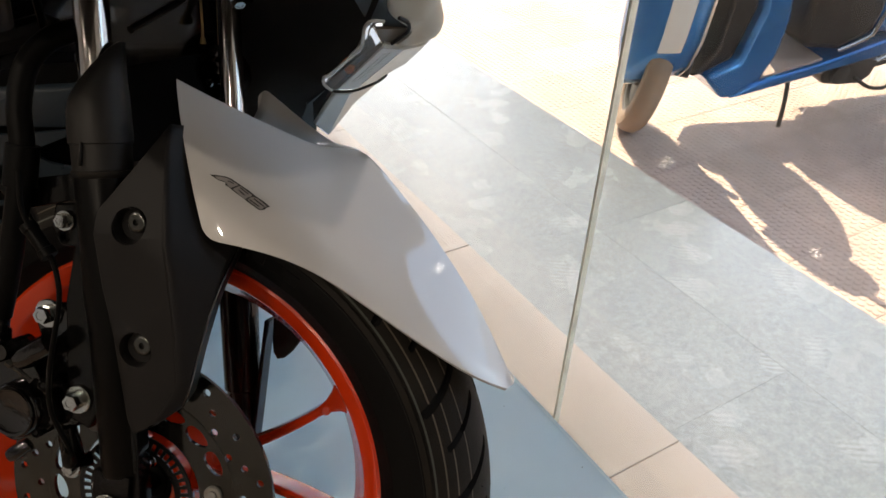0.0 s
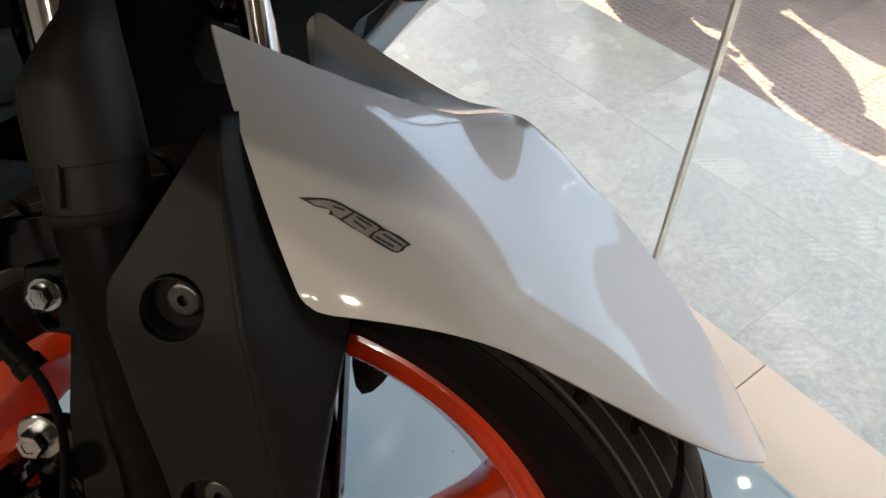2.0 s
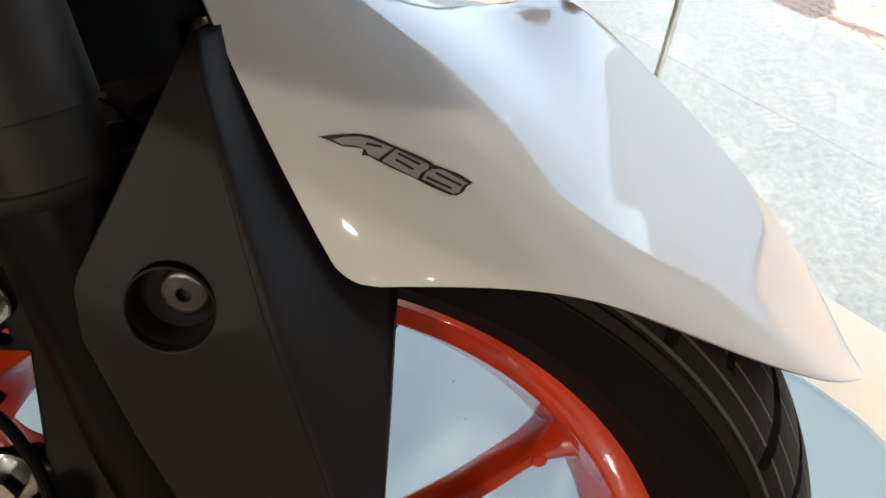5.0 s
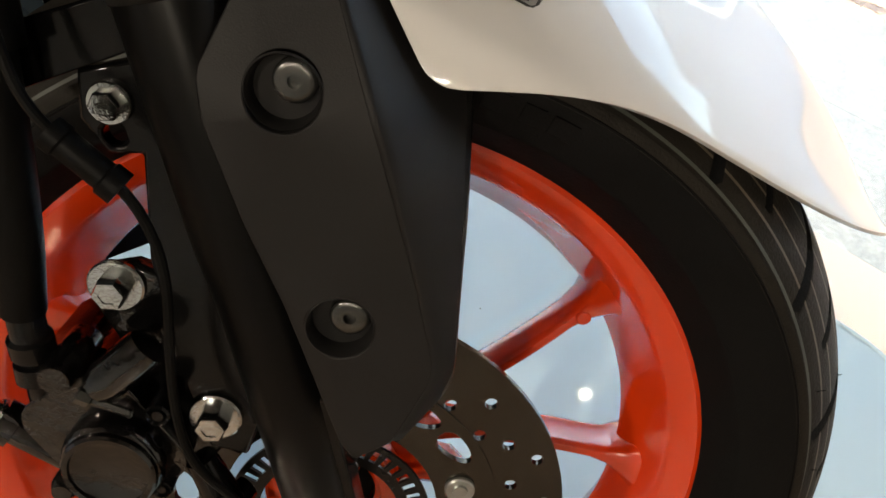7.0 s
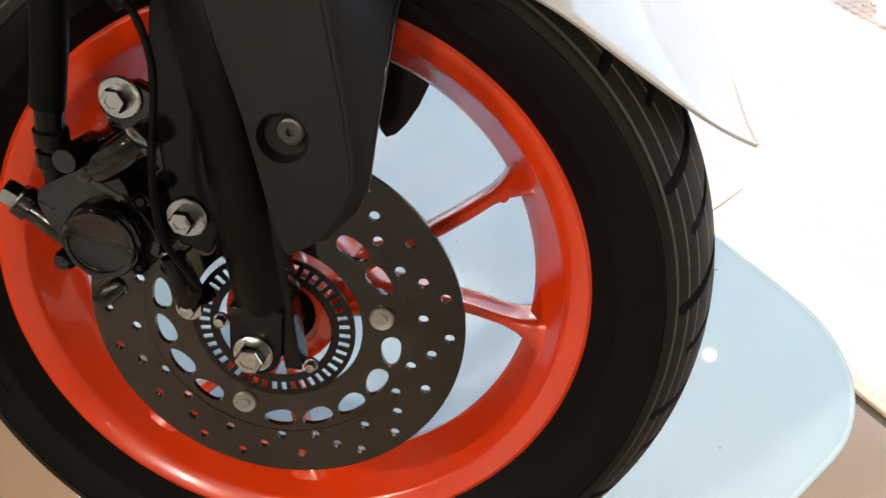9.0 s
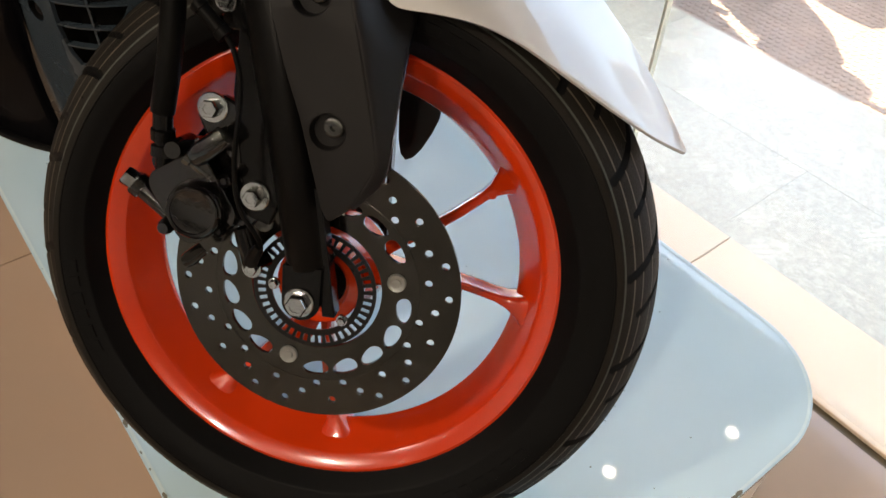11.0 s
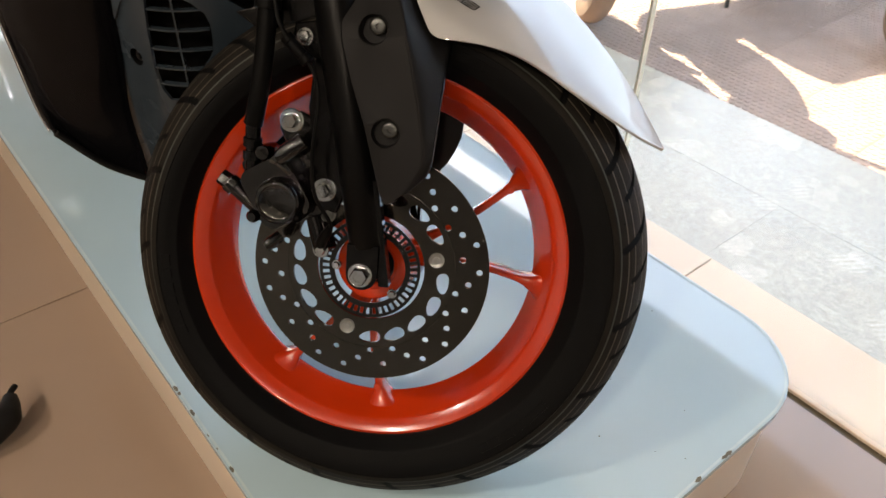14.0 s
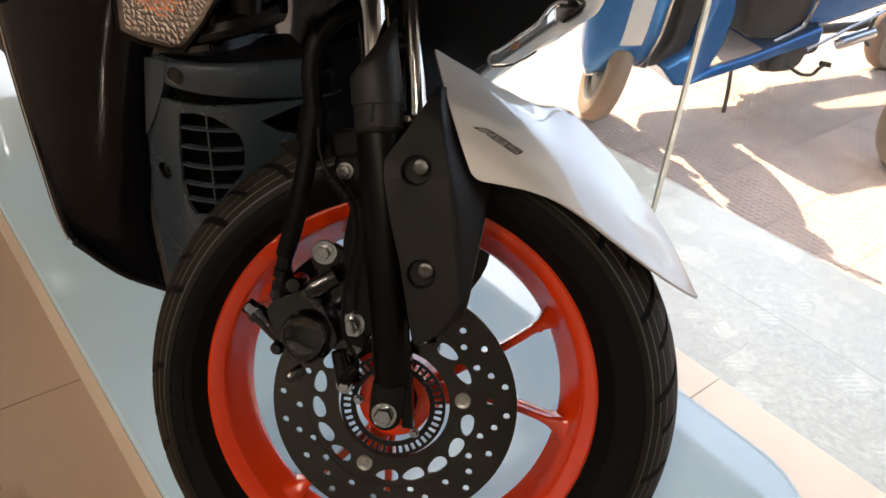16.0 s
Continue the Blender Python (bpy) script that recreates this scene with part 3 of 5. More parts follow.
    for lift, inset in ((-0.0004, 0.0), (0.0007, 0.0006)):
        ring = [(r0 + inset, a0), (r0 + inset, (a0 + a1) / 2), (r0 + inset, a1), (r1 - inset, a1), (r1 - inset, (a0 + a1) / 2), (r1 - inset, a0)]
        rows.append([(r * math.cos(a) + 0.0042, MID - wall_y(r) - lift, r * math.sin(a) - 0.0028) for r, a in ring])
    bm = grid_bm(rows, wrap=True)
    bm.faces.new([bm.verts.new(q) for q in rows[-1]])
    bmesh.ops.recalc_face_normals(bm, faces=bm.faces)
    return bm


for start in (62, 182, 302):
    for k, w in enumerate((3.0, 2.4, 2.8, 2.2, 3.0, 2.6)):
        a = radians(start + 4.0 * k)
        lpart("raised_mark", wall_mark(a, a + radians(w), 0.2125, 0.2215), RUBBER, tyre_ob, "raised rubber mark on the sidewall")
lpart("raised_ring", lathe_bm([(0.2260, -0.0574), (0.2266, -0.0586), (0.2274, -0.0586), (0.2280, -0.0574)], 200, MID, 0.0060, -0.0040), RUBBER, tyre_ob, "raised ring on the sidewall")

# rim
RIM = [(0.1935, -0.0365), (0.1945, -0.0345), (0.1948, -0.0372), (0.1942, -0.0378), (0.1930, -0.0383), (0.1888, -0.0396), (0.1882, -0.0394), (0.1775, -0.0338), (0.1758, -0.0322), (0.1742, -0.0292), (0.1700, -0.0220), (0.1640, -0.0110), (0.1590, -0.0040), (0.1575, 0.0)]
rim_profile = RIM[1:] + [(r, -y) for r, y in reversed(RIM[1:-1])] + [(0.186, 0.03), (0.182, 0.0), (0.186, -0.03)]
rim = lpart("rim", lathe_bm(rim_profile, 160, MID, closed=True), ORANGE, None, "glossy orange cast alloy rim")


def spoke(a_out, a_in):
    """A tapered spoke from hub to rim that splays where it meets the rim."""
    rows = []
    for k in range(15):
        t = k / 14
        r = 0.034 + (0.1700 - 0.034) * t
        a = radians(a_in + (a_out - a_in) * t ** 0.9)
        flare = max(0.0, (t - 0.78) / 0.22) ** 2.2
        flare2 = max(0.0, (0.25 - t) / 0.25) ** 2
        wide = 0.0041 + 0.015 * flare + 0.006 * flare2
        deep = 0.0125 + 0.008 * flare + 0.006 * flare2
        c = Vector((r * math.cos(a), MID - 0.004 * (1 - t), r * math.sin(a)))
        s = Vector((-math.sin(a), 0, math.cos(a)))
        ring = []
        for q in range(14):
            b = 2 * math.pi * q / 14
            cs, sn = math.cos(b), math.sin(b)
            ring.append(c + s * wide * math.copysign(abs(cs) ** 0.5, cs) + Vector((0, deep * math.copysign(abs(sn) ** 0.5, sn), 0)))
        rows.append(ring)
    bm = grid_bm(rows, wrap=True)
    bmesh.ops.recalc_face_normals(bm, faces=bm.faces)
    return bm


for k in range(3):
    lpart("spoke", spoke(33.5 + 120 * k, 22 + 120 * k), ORANGE, rim)
    lpart("spoke", spoke(-7.5 + 120 * k, 4 + 120 * k), ORANGE, rim)
for k in range(3):
    a = radians(31.3 + 120 * k)
    lpart("boss", lathe_bm([(0.0, -0.0005), (0.0032, -0.0005), (0.0040, 0.0004), (0.0042, 0.004)], 24, MID - 0.0145, 0.149 * math.cos(a), 0.149 * math.sin(a)), ORANGE, rim, "small round casting mark")
lpart("hub", lathe_bm([(0.0, -0.044), (0.0205, -0.044), (0.0210, -0.056), (0.0240, -0.058), (0.0245, -0.0605), (0.0330, -0.0605), (0.0345, -0.0590), (0.0350, -0.048), (0.0330, -0.040), (0.0340, -0.030), (0.042, -0.016), (0.046, 0.0), (0.040, 0.022), (0.026, 0.04), (0.0, 0.042)], 64, MID), ORANGE, rim, "orange wheel hub")
for k in range(3):
    a = radians(11.5 + 120 * k)
    c = Vector((0.058 * math.cos(a), 0, 0.058 * math.sin(a)))
    lpart("disc_mount", tube_bm([Vector((0.030 * math.cos(a), 0.03, 0.030 * math.sin(a))), c + Vector((0, 0.017, 0)), c + Vector((c.x * 0.12, 0.005, c.z * 0.12))], [0.012, 0.010, 0.0085], 14), ORANGE, rim)

lpart("bearing_seal", lathe_bm([(0.0, -0.0475), (0.0130, -0.0515), (0.0138, -0.0505), (0.0200, -0.0505), (0.0207, -0.0440)], 40, MID), HOSE, rim, "black bearing seal in the hub")

# brake disc
RADII = (0.0960, 0.0858, 0.1002, 0.0855, 0.0952, 0.1052, 0.0898, 0.1054)
holes = []
for k in range(48):
    a = radians(54.7 - 7.5 * k)
    r = RADII[k % 8]
    holes.append(circle(r * math.cos(a), r * math.sin(a), 0.0031, 14))
for k in range(3):
    for j in range(1, 6):
        a = radians(11.5 + 120 * k + 20 * j)
        loop = []
        for q in range(18):
            b = 2 * math.pi * q / 18
            dr, dt = 0.0060 * math.sin(b), 0.0112 * math.cos(b)
            dr *= 1.0 + 0.28 * math.cos(b)
            dt = math.copysign(abs(dt / 0.0112) ** 0.85, dt) * 0.0112
            tilt = radians(18)
            dr, dt = dr * math.cos(tilt) - dt * math.sin(tilt) * 0.6, dt * math.cos(tilt) + dr * math.sin(tilt)
            r = 0.0715 + dr
            loop.append((r * math.cos(a) - dt * math.sin(a), r * math.sin(a) + dt * math.cos(a)))
        holes.append(loop)
holes.append(circle(0, 0, 0.0525, 72))
disc = lpart("brake_disc", plate_bm(circle(0, 0, 0.1148, 160), holes, -0.0018, 0.0016), STEEL, None, "drilled steel brake disc", 30)
lpart("friction_ring", lathe_bm([(0.0815, -0.00215), (0.0822, -0.0023), (0.0826, -0.00215)], 160), STEEL, disc, "edge of the worn braking band")
for k in range(3):
    a = radians(11.5 + 120 * k)
    x, z = 0.0650 * math.cos(a), 0.0650 * math.sin(a)
    lpart("rivet", lathe_bm([(0, -0.0052), (0.0035, -0.0052), (0.0038, -0.0040), (0.0066, -0.0046), (0.0074, -0.0038), (0.0074, -0.002), (0, -0.002)], 28, 0, x, z), RIVET, disc, "shiny round button bolt")

# tone ring of the wheel sensor
slots = []
for k in range(44):
    a = 2 * math.pi * k / 44
    quad = [(0.0395, -0.30), (0.0395, 0.30), (0.0462, 0.26), (0.0462, -0.26)]
    slots.append([(r * math.cos(a + d * 2 * math.pi / 44) , r * math.sin(a + d * 2 * math.pi / 44)) for r, d in quad])
ring = lpart("tone_ring", plate_bm(circle(0, 0, 0.0492, 96), slots + [circle(0, 0, 0.0345, 64)], -0.0072, -0.0055), TONE, None, "black slotted sensor ring", 30)
for a in (-45, 178, 70):
    x, z = 0.0325 * math.cos(radians(a)), 0.0325 * math.sin(radians(a))
    lpart("ring_bolt", bolt_bm((x, -0.006, z), 0.0036, 0.004, 0.0048), ZINC, ring, "small zinc bolt")

# fork legs: the axis leans back from the axle
FORK_WAY = Vector((-0.168, 0.0, 0.986)).normalized()
def on_fork(s, y, dx=0.0015):
    return Vector((0.0012 + dx, y, 0.012)) + FORK_WAY * s


FY = -0.0235
FYL = 0.164
leg = lpart("fork_leg", tube_bm([on_fork(s, FY) for s in (0.014, 0.0145, 0.0160, 0.125, 0.150, 0.255, 0.26)], [0.0120, 0.0158, 0.0168, 0.0178, 0.0194, 0.0200, 0.0190], 40), TUBE, None, "satin black lower fork tube")
lpart("axle_lug", plate_bm(circle(-0.002, 0.002, 0.0145, 40)[20:] + [(0.0130, 0.03), (-0.0165, 0.03)], [], FY - 0.0145, FY + 0.012), BLACK, leg, bevel=0.002)
lpart("tube_step", tube_bm([on_fork(s, FY) for s in (0.003, 0.0035, 0.030)], [0.0125, 0.0144, 0.0144], 36), TUBE, leg)
lpart("guide_plate", plate_bm([(0.0135, -0.0095), (0.0235, -0.0095), (0.0085, 0.09), (0.0, 0.09)], [], FY - 0.010, FY + 0.006), BLACK, leg, "narrow black plate beside the fork tube", bevel=0.001)
lpart("axle_bolt", bolt_bm((-0.003, FY - 0.0145, 0.002), 0.0086, 0.008, 0.0114), ZINC, leg, "zinc flanged axle bolt")
lpart("stanchion", tube_bm([on_fork(s, FY) for s in (0.25, 0.62)], 0.0122, 32), CHROME, leg, "chromed inner fork tube")
# dust boot with a slanting top
rows = []
for s, r in ((0.238, 0.0205), (0.243, 0.0218), (0.2435, 0.0204), (0.262, 0.0206), (0.2625, 0.0220), (0.285, 0.0216)):
    rows.append([on_fork(s, FY) + Vector((r * math.cos(b), r * math.sin(b), 0.165 * r * math.cos(b))) for b in (2 * math.pi * k / 40 for k in range(40))])
for f in (0.5, 1.0):
    rows.append([on_fork(0.285 + f * (0.026 + 0.026 * math.cos(b - 0.25)), FY) + Vector((0.0208 * math.cos(b), 0.0208 * math.sin(b), 0)) for b in (2 * math.pi * k / 40 for k in range(40))])
bm = grid_bm(rows, wrap=True)
bmesh.ops.recalc_face_normals(bm, faces=bm.faces)
boot = lpart("fork_boot", bm, BOOT, leg, "dull grey fork guard with a slanted top")
s = boot.modifiers.new("thick", "SOLIDIFY")
s.thickness, s.offset = 0.002, -1
lpart("boot_clip", box_bm(-0.0425, -0.0405, FY - 0.0235, FY - 0.012, 0.255, 0.272), BOOT, leg, bevel=0.0008)

leg_l = lpart("fork_leg", tube_bm([on_fork(s, FYL, 0.006) for s in (-0.030, -0.028, 0.02, 0.022, 0.255, 0.26)], [0.0135, 0.0158, 0.0158, 0.0180, 0.0195, 0.0185], 32), BLACK, None, "satin black lower fork tube")
lpart("axle_lug", tube_bm([(-0.003, FYL - 0.02, 0.002), (-0.003, FYL + 0.012, 0.002)], 0.0165, 24), BLACK, leg_l)
lpart("stanchion", tube_bm([on_fork(s, FYL - 0.004, 0.0125) for s in (0.25, 0.62)], 0.0112, 32), CHROME, leg_l, "chromed inner fork tube")
lpart("guide_plate", box_bm(0.0225, 0.0265, FYL - 0.012, FYL + 0.006, -0.022, 0.11), BLACK, leg_l, bevel=0.001)
lpart("axle", tube_bm([(0, FY - 0.002, 0), (0, FYL + 0.01, 0)], 0.0075, 20), ZINC, leg_l)

# fork cover: two facets that meet in a ridge, with sunk bolts
LEFT_E = [(0.0083, 0.2920), (-0.0100, 0.2575), (-0.0262, 0.2275), (-0.0271, 0.2230), (-0.0255, 0.2100), (-0.0155, 0.1740), (-0.0040, 0.1415), (0.0133, 0.0792), (0.0175, 0.0722), (0.0200, 0.0712), (0.0235, 0.0735)]
RIDGE = [(0.0340, 0.0820), (0.0495, 0.1120), (0.0500, 0.1200), (0.0440, 0.1520), (0.0355, 0.1890), (0.0285, 0.2165), (0.0190, 0.2505), (0.0115, 0.2780), (0.0100, 0.2925)]
RIGHT_E = [(0.0178, 0.2935), (0.0320, 0.2830), (0.0550, 0.2500), (0.0635, 0.2140), (0.0622, 0.1800), (0.0597, 0.1430), (0.0577, 0.1120), (0.0530, 0.0985), (0.0380, 0.0835)]


def line_at(line, z):
    pts = sorted((q, x) for x, q in line)
    for (z0, x0), (z1, x1) in zip(pts, pts[1:]):
        if z0 <= z <= z1:
            return x0 + (x1 - x0) * (z - z0) / max(1e-9, z1 - z0)
    return pts[0][1] if z < pts[0][0] else pts[-1][1]


def cover_y(x, z):
    """How far the cover stands out: a broad flat, falling away ahead of the ridge and along the rear edge."""
    ahead = max(0.0, x - line_at(RIDGE, z))
    back = max(0.0, line_at(LEFT_E, z) + 0.010 - x)
    high = min(1.0, max(0.0, (z - 0.19) / 0.06))
    soft = 0.007 - 0.0062 * high
    ahead = math.sqrt(ahead * ahead + soft * soft) - soft
    return -0.0505 + (1.25 + 1.0 * high) * ahead + 0.30 * back + 0.36 * max(0.0, z - 0.212)


BOLTS = ((0.0024, 0.2212), (0.0171, 0.1354))
bm = plate_bm(LEFT_E + RIDGE, [circle(x - 0.001, z - 0.001, 0.0127, 40) for x, z in BOLTS], 0.0, 0.004, cover_y)
cover = lpart("fork_cover", bm, SATIN, None, "textured matt black plastic fork cover", 30, 0.0006)
rows = []
for k in range(41):
    z = 0.0830 + (0.2925 - 0.0830) * k / 40
    x0, x1 = line_at(RIDGE, z) - 0.0002, max(line_at(RIGHT_E, z), line_at(RIDGE, z) + 0.0006)
    rows.append([Vector((x0 + (x1 - x0) * q / 12, cover_y(x0 + (x1 - x0) * q / 12, z), z)) for q in range(13)])
bm = grid_bm(rows)
bmesh.ops.recalc_face_normals(bm, faces=bm.faces)
facet = lpart("front_facet", bm, SATIN, cover, "", 60)
s = facet.modifiers.new("thick", "SOLIDIFY")
s.thickness, s.offset = 0.003, -1
bm = bmesh.new()
edge = spline([(x, cover_y(x, z) + 0.002, z) for x, z in RIGHT_E[1:]], 4)
grid_bm([edge, [q + Vector((-0.006, 0.022, 0)) for q in edge]], bm)
edge = spline([(x, cover_y(x, z) + 0.002, z) for x, z in LEFT_E], 3)
grid_bm([edge, [q + Vector((0.004, 0.018, 0)) for q in edge]], bm)
lpart("skirt", bm, HOSE, cover, "", 40)
lpart("edge_lip", tube_bm(spline([(x - 0.0006, cover_y(x, z) + 0.001, z) for x, z in RIGHT_E[3:8]], 5), 0.0011, 10), GLOSS, cover, "rounded front edge of the cover", 60)
for x, z in BOLTS:
    y = cover_y(x, z)
    lpart("bolt_pocket", lathe_bm([(0.0130, 0.0005), (0.0124, 0.0), (0.0118, 0.0015), (0.0112, 0.0085), (0.0, 0.0085)], 40, y, x - 0.001, z - 0.001), SATIN, cover, "round sunk pocket")
    lpart("cover_bolt", lathe_bm([(0.0, 0.0055), (0.0022, 0.0055), (0.0024, 0.0026), (0.0050, 0.0026), (0.0065, 0.0029), (0.0073, 0.0037), (0.0076, 0.0052), (0.0076, 0.0085)], 36, y, x + 0.0024, z + 0.0018), BUTTON, cover, "dull grey button bolt with a hexagon socket")

# front fender
FEND_LO = [(0.049, -0.0265, 0.2165), (0.080, -0.0250, 0.2160), (0.117, -0.0180, 0.2125), (0.146, -0.0080, 0.1965), (0.174, 0.0040, 0.1785), (0.204, 0.0145, 0.1612), (0.230, 0.0255, 0.1462), (0.254, 0.0352, 0.1350), (0.2695, 0.0495, 0.1290)]
FEND_UP = [(0.000, -0.0020, 0.3235), (0.030, 0.0130, 0.3110), (0.060, 0.0310, 0.2995), (0.094, 0.0500, 0.2890), (0.1265, MID, 0.2875), (0.163, MID, 0.2590), (0.199, MID, 0.2245), (0.235, MID, 0.1830), (0.2725, MID, 0.1290)]
FEND_K = [(0.0185, -0.0190, 0.2705), (0.052, -0.0150, 0.2765), (0.085, -0.0065, 0.2715), (0.1161, 0.0035, 0.2580), (0.147, 0.0125, 0.2330), (0.178, 0.0215, 0.2050), (0.209, 0.0305, 0.1768), (0.240, 0.0405, 0.1500), (0.2720, 0.0560, 0.1290)]
FEND_W = [0.6, 0.75, 1.0, 1.3, 1.65, 2.0, 2.3, 2.5, 2.6]
# the bulge of each section over its chord, evened out along the fender
bulge = np.array([Vector(c) - Vector(a).lerp(Vector(b), 0.45) for a, b, c in zip(FEND_LO, FEND_UP, FEND_K)])
even = np.array([np.polyval(np.polyfit(range(9), bulge[:, k], 3), range(9)) for k in range(3)]).T
FEND_K = [tuple(Vector(a).lerp(Vector(b), 0.45) + Vector(e)) for a, b, e in zip(FEND_LO, FEND_UP, even)]
lo, up, kn = (spline(q, 6) for q in (FEND_LO, FEND_UP, FEND_K))
wt = [q.x for q in spline([(w, 0, 0) for w in FEND_W], 6)]
stations = [(lo[0].lerp(lo[1], f), kn[0].lerp(kn[1], f), up[0].lerp(up[1], f), wt[0]) for f in (0, 0.03, 0.08, 0.16, 0.28, 0.42, 0.6, 0.8)] + list(zip(lo, kn, up, wt))[1:]
CORNER = 0.009
fender_rows = []
for a, c, b, w in stations:
    def at(t):
        return (a * (1 - t) ** 2 + c * (2 * w * t * (1 - t)) + b * t * t) / ((1 - t) ** 2 + 2 * w * t * (1 - t) + t * t)
    d = CORNER - (a - lo[0]).length
    start = 0.0
    if d > 0:
        rise = CORNER - math.sqrt(CORNER ** 2 - min(d, CORNER * 0.9999) ** 2)
        while (at(start) - a).length < rise:
            start += 0.001
    fender_rows.append([at(start + (1 - start) * k / 36) for k in range(37)])
first = [list(row) for row in fender_rows]
for turn_ in range(40):
    inner = [[p.lerp((a + b) / 2, 0.5) for p, a, b in zip(row, back, ahead)] for back, row, ahead in zip(fender_rows[9:], fender_rows[10:], fender_rows[11:])]
    fender_rows[10:-1] = inner
# the crest keeps its corner where the dished top begins
for row, old in zip(fender_rows, first):
    off = old[36] - row[36]
    for k in range(9, 37):
        row[k] = row[k] + off * ((k - 8) / 28) ** 2
far_rows = [[Vector((q.x, 2 * MID - q.y, q.z)) for q in row] for row in fender_rows]
# the far flank stands a little higher and reaches further back
for i, row in enumerate(far_rows):
    for k, q in enumerate(row):
        q.z += 0.0045 * max(0.0, 1 - (i / 31) ** 3) * max(0.0, (k - 12) / 24)
        q.x -= 0.035 * (1 - k / 36) * max(0.0, 1 - i / 14)
# its rear upper corner is rounded off
TOP_CORNER = 0.010
for row, station in zip(far_rows, stations):
    d = TOP_CORNER - (station[2] - up[0]).length
    if d > 0:
        drop = TOP_CORNER - math.sqrt(TOP_CORNER ** 2 - min(d, TOP_CORNER * 0.999) ** 2)
        gone = 0
        while (row[-1 - gone] - row[-1]).length < drop:
            gone += 1
        keep = row[:len(row) - gone]
        row[:] = [keep[int(f)].lerp(keep[min(int(f) + 1, len(keep) - 1)], f - int(f)) for f in (k * (len(keep) - 1) / 36 for k in range(37))]
bm = grid_bm(fender_rows)
grid_bm(far_rows, bm)
# the dished top between the two flanks, behind the ridge
dish = []
for i in range(25):
    k = 6 + 18 * i / 24
    crest = [row[-1] for row in fender_rows[7:]]
    a, b = crest[int(k)].lerp(crest[min(int(k) + 1, 24)], k - int(k)), far_rows[7 + i][-1]
    wide = (b.y - a.y) / 0.138
    dish.append([a.lerp(b, f) + Vector((0.010 * wide * f * (1 - f), 0, -0.20 * (b.y - a.y) * (4 * f * (1 - f)) ** 0.6 * min(1.0, 1.6 * wide))) for f in (q / 20 for q in range(21))])
grid_bm(dish, bm)
bmesh.ops.remove_doubles(bm, verts=bm.verts, dist=0.0002)
bmesh.ops.recalc_face_normals(bm, faces=bm.faces)
fender = lpart("front_fender", bm, WHITE, None, "glossy pearl white front fender", 40)
s = fender.modifiers.new("thick", "SOLIDIFY")
s.thickness, s.offset = 0.0028, 0
b = fender.modifiers.new("bevel", "BEVEL")
b.width, b.segments, b.limit_method, b.angle_limit = 0.001, 2, "ANGLE", radians(50)
fend_pts = np.array([tuple(q) for row in fender_rows for q in row])
near = fend_pts[(fend_pts[:, 0] > 0.025) & (fend_pts[:, 0] < 0.105) & (fend_pts[:, 2] > 0.228) & (fend_pts[:, 2] < 0.282)]


def powers(x, z):
    x, z = (x - 0.065) * 20, (z - 0.255) * 20
    return [x * 0 + 1, x, z, x * x, x * z, z * z, x ** 3, x * x * z, x * z * z, z ** 3]


fend_fit = np.linalg.lstsq(np.array(powers(near[:, 0], near[:, 2])).T, near[:, 1], rcond=None)[0]


def on_fender(x, z, lift=0.002):
    """The point of the fender's near flank at x and z."""
    return Vector((x, float(np.dot(powers(x, z), fend_fit)) - lift, z))


BAND = [(0.0415, 0.2616), (0.046, 0.2619), (0.0527, 0.2619), (0.0569, 0.261), (0.0628, 0.2583), (0.0714, 0.2544), (0.0746, 0.2527), (0.0755, 0.2519), (0.0784, 0.2507), (0.0828, 0.2488), (0.0878, 0.2457), (0.0858, 0.2448), (0.0848, 0.2434), (0.0827, 0.2426), (0.0805, 0.243), (0.0735, 0.2464), (0.0682, 0.2493), (0.063, 0.2517), (0.0587, 0.254), (0.0562, 0.2554), (0.054, 0.2559), (0.0545, 0.2575), (0.0519, 0.2581), (0.0485, 0.2585), (0.0452, 0.26)]
LETTERS = (
    ("A", [(0.0456, 0.2607), (0.0494, 0.2613), (0.0536, 0.2611), (0.057, 0.2601), (0.0634, 0.2574), (0.0589, 0.2547), (0.0561, 0.256), (0.0551, 0.2576), (0.0518, 0.2588), (0.0485, 0.2591)], (((0.0554, 0.2592), (0.0601, 0.258)),)),
    ("B", [(0.0643, 0.2570), (0.0732, 0.2526), (0.0743, 0.2518), (0.0738, 0.2509), (0.072, 0.2502), (0.0706, 0.2484), (0.0600, 0.2541)], (((0.0649, 0.2559), (0.0715, 0.2524)), ((0.0642, 0.2543), (0.0695, 0.2512)))),
    ("S", [(0.0752, 0.2508), (0.0781, 0.2504), (0.0862, 0.2458), (0.0845, 0.2453), (0.0834, 0.2435), (0.0818, 0.2433), (0.0738, 0.2474), (0.0720, 0.2482), (0.0734, 0.2502)], (((0.0761, 0.2498), (0.0842, 0.2455)), ((0.0734, 0.2488), (0.0811, 0.245)))),
)


def on_band(points, lift, material, label, name="decal"):
    bm = bmesh.new()
    bm.faces.new([bm.verts.new(on_fender(x, z, lift)) for x, z in points])
    bmesh.ops.triangulate(bm, faces=bm.faces)
    bmesh.ops.subdivide_edges(bm, edges=bm.edges, cuts=1)
    for v in bm.verts:
        v.co = on_fender(v.co.x, v.co.z, lift)
    return lpart(name, bm, material, fender, label)


on_band(BAND, 0.0019, DECAL_K, "slanted black emblem with the letters ABS")
for letter, shape, slits in LETTERS:
    on_band(shape, 0.0023, DECAL_G, "silver-grey slanted letter " + letter, "letter")
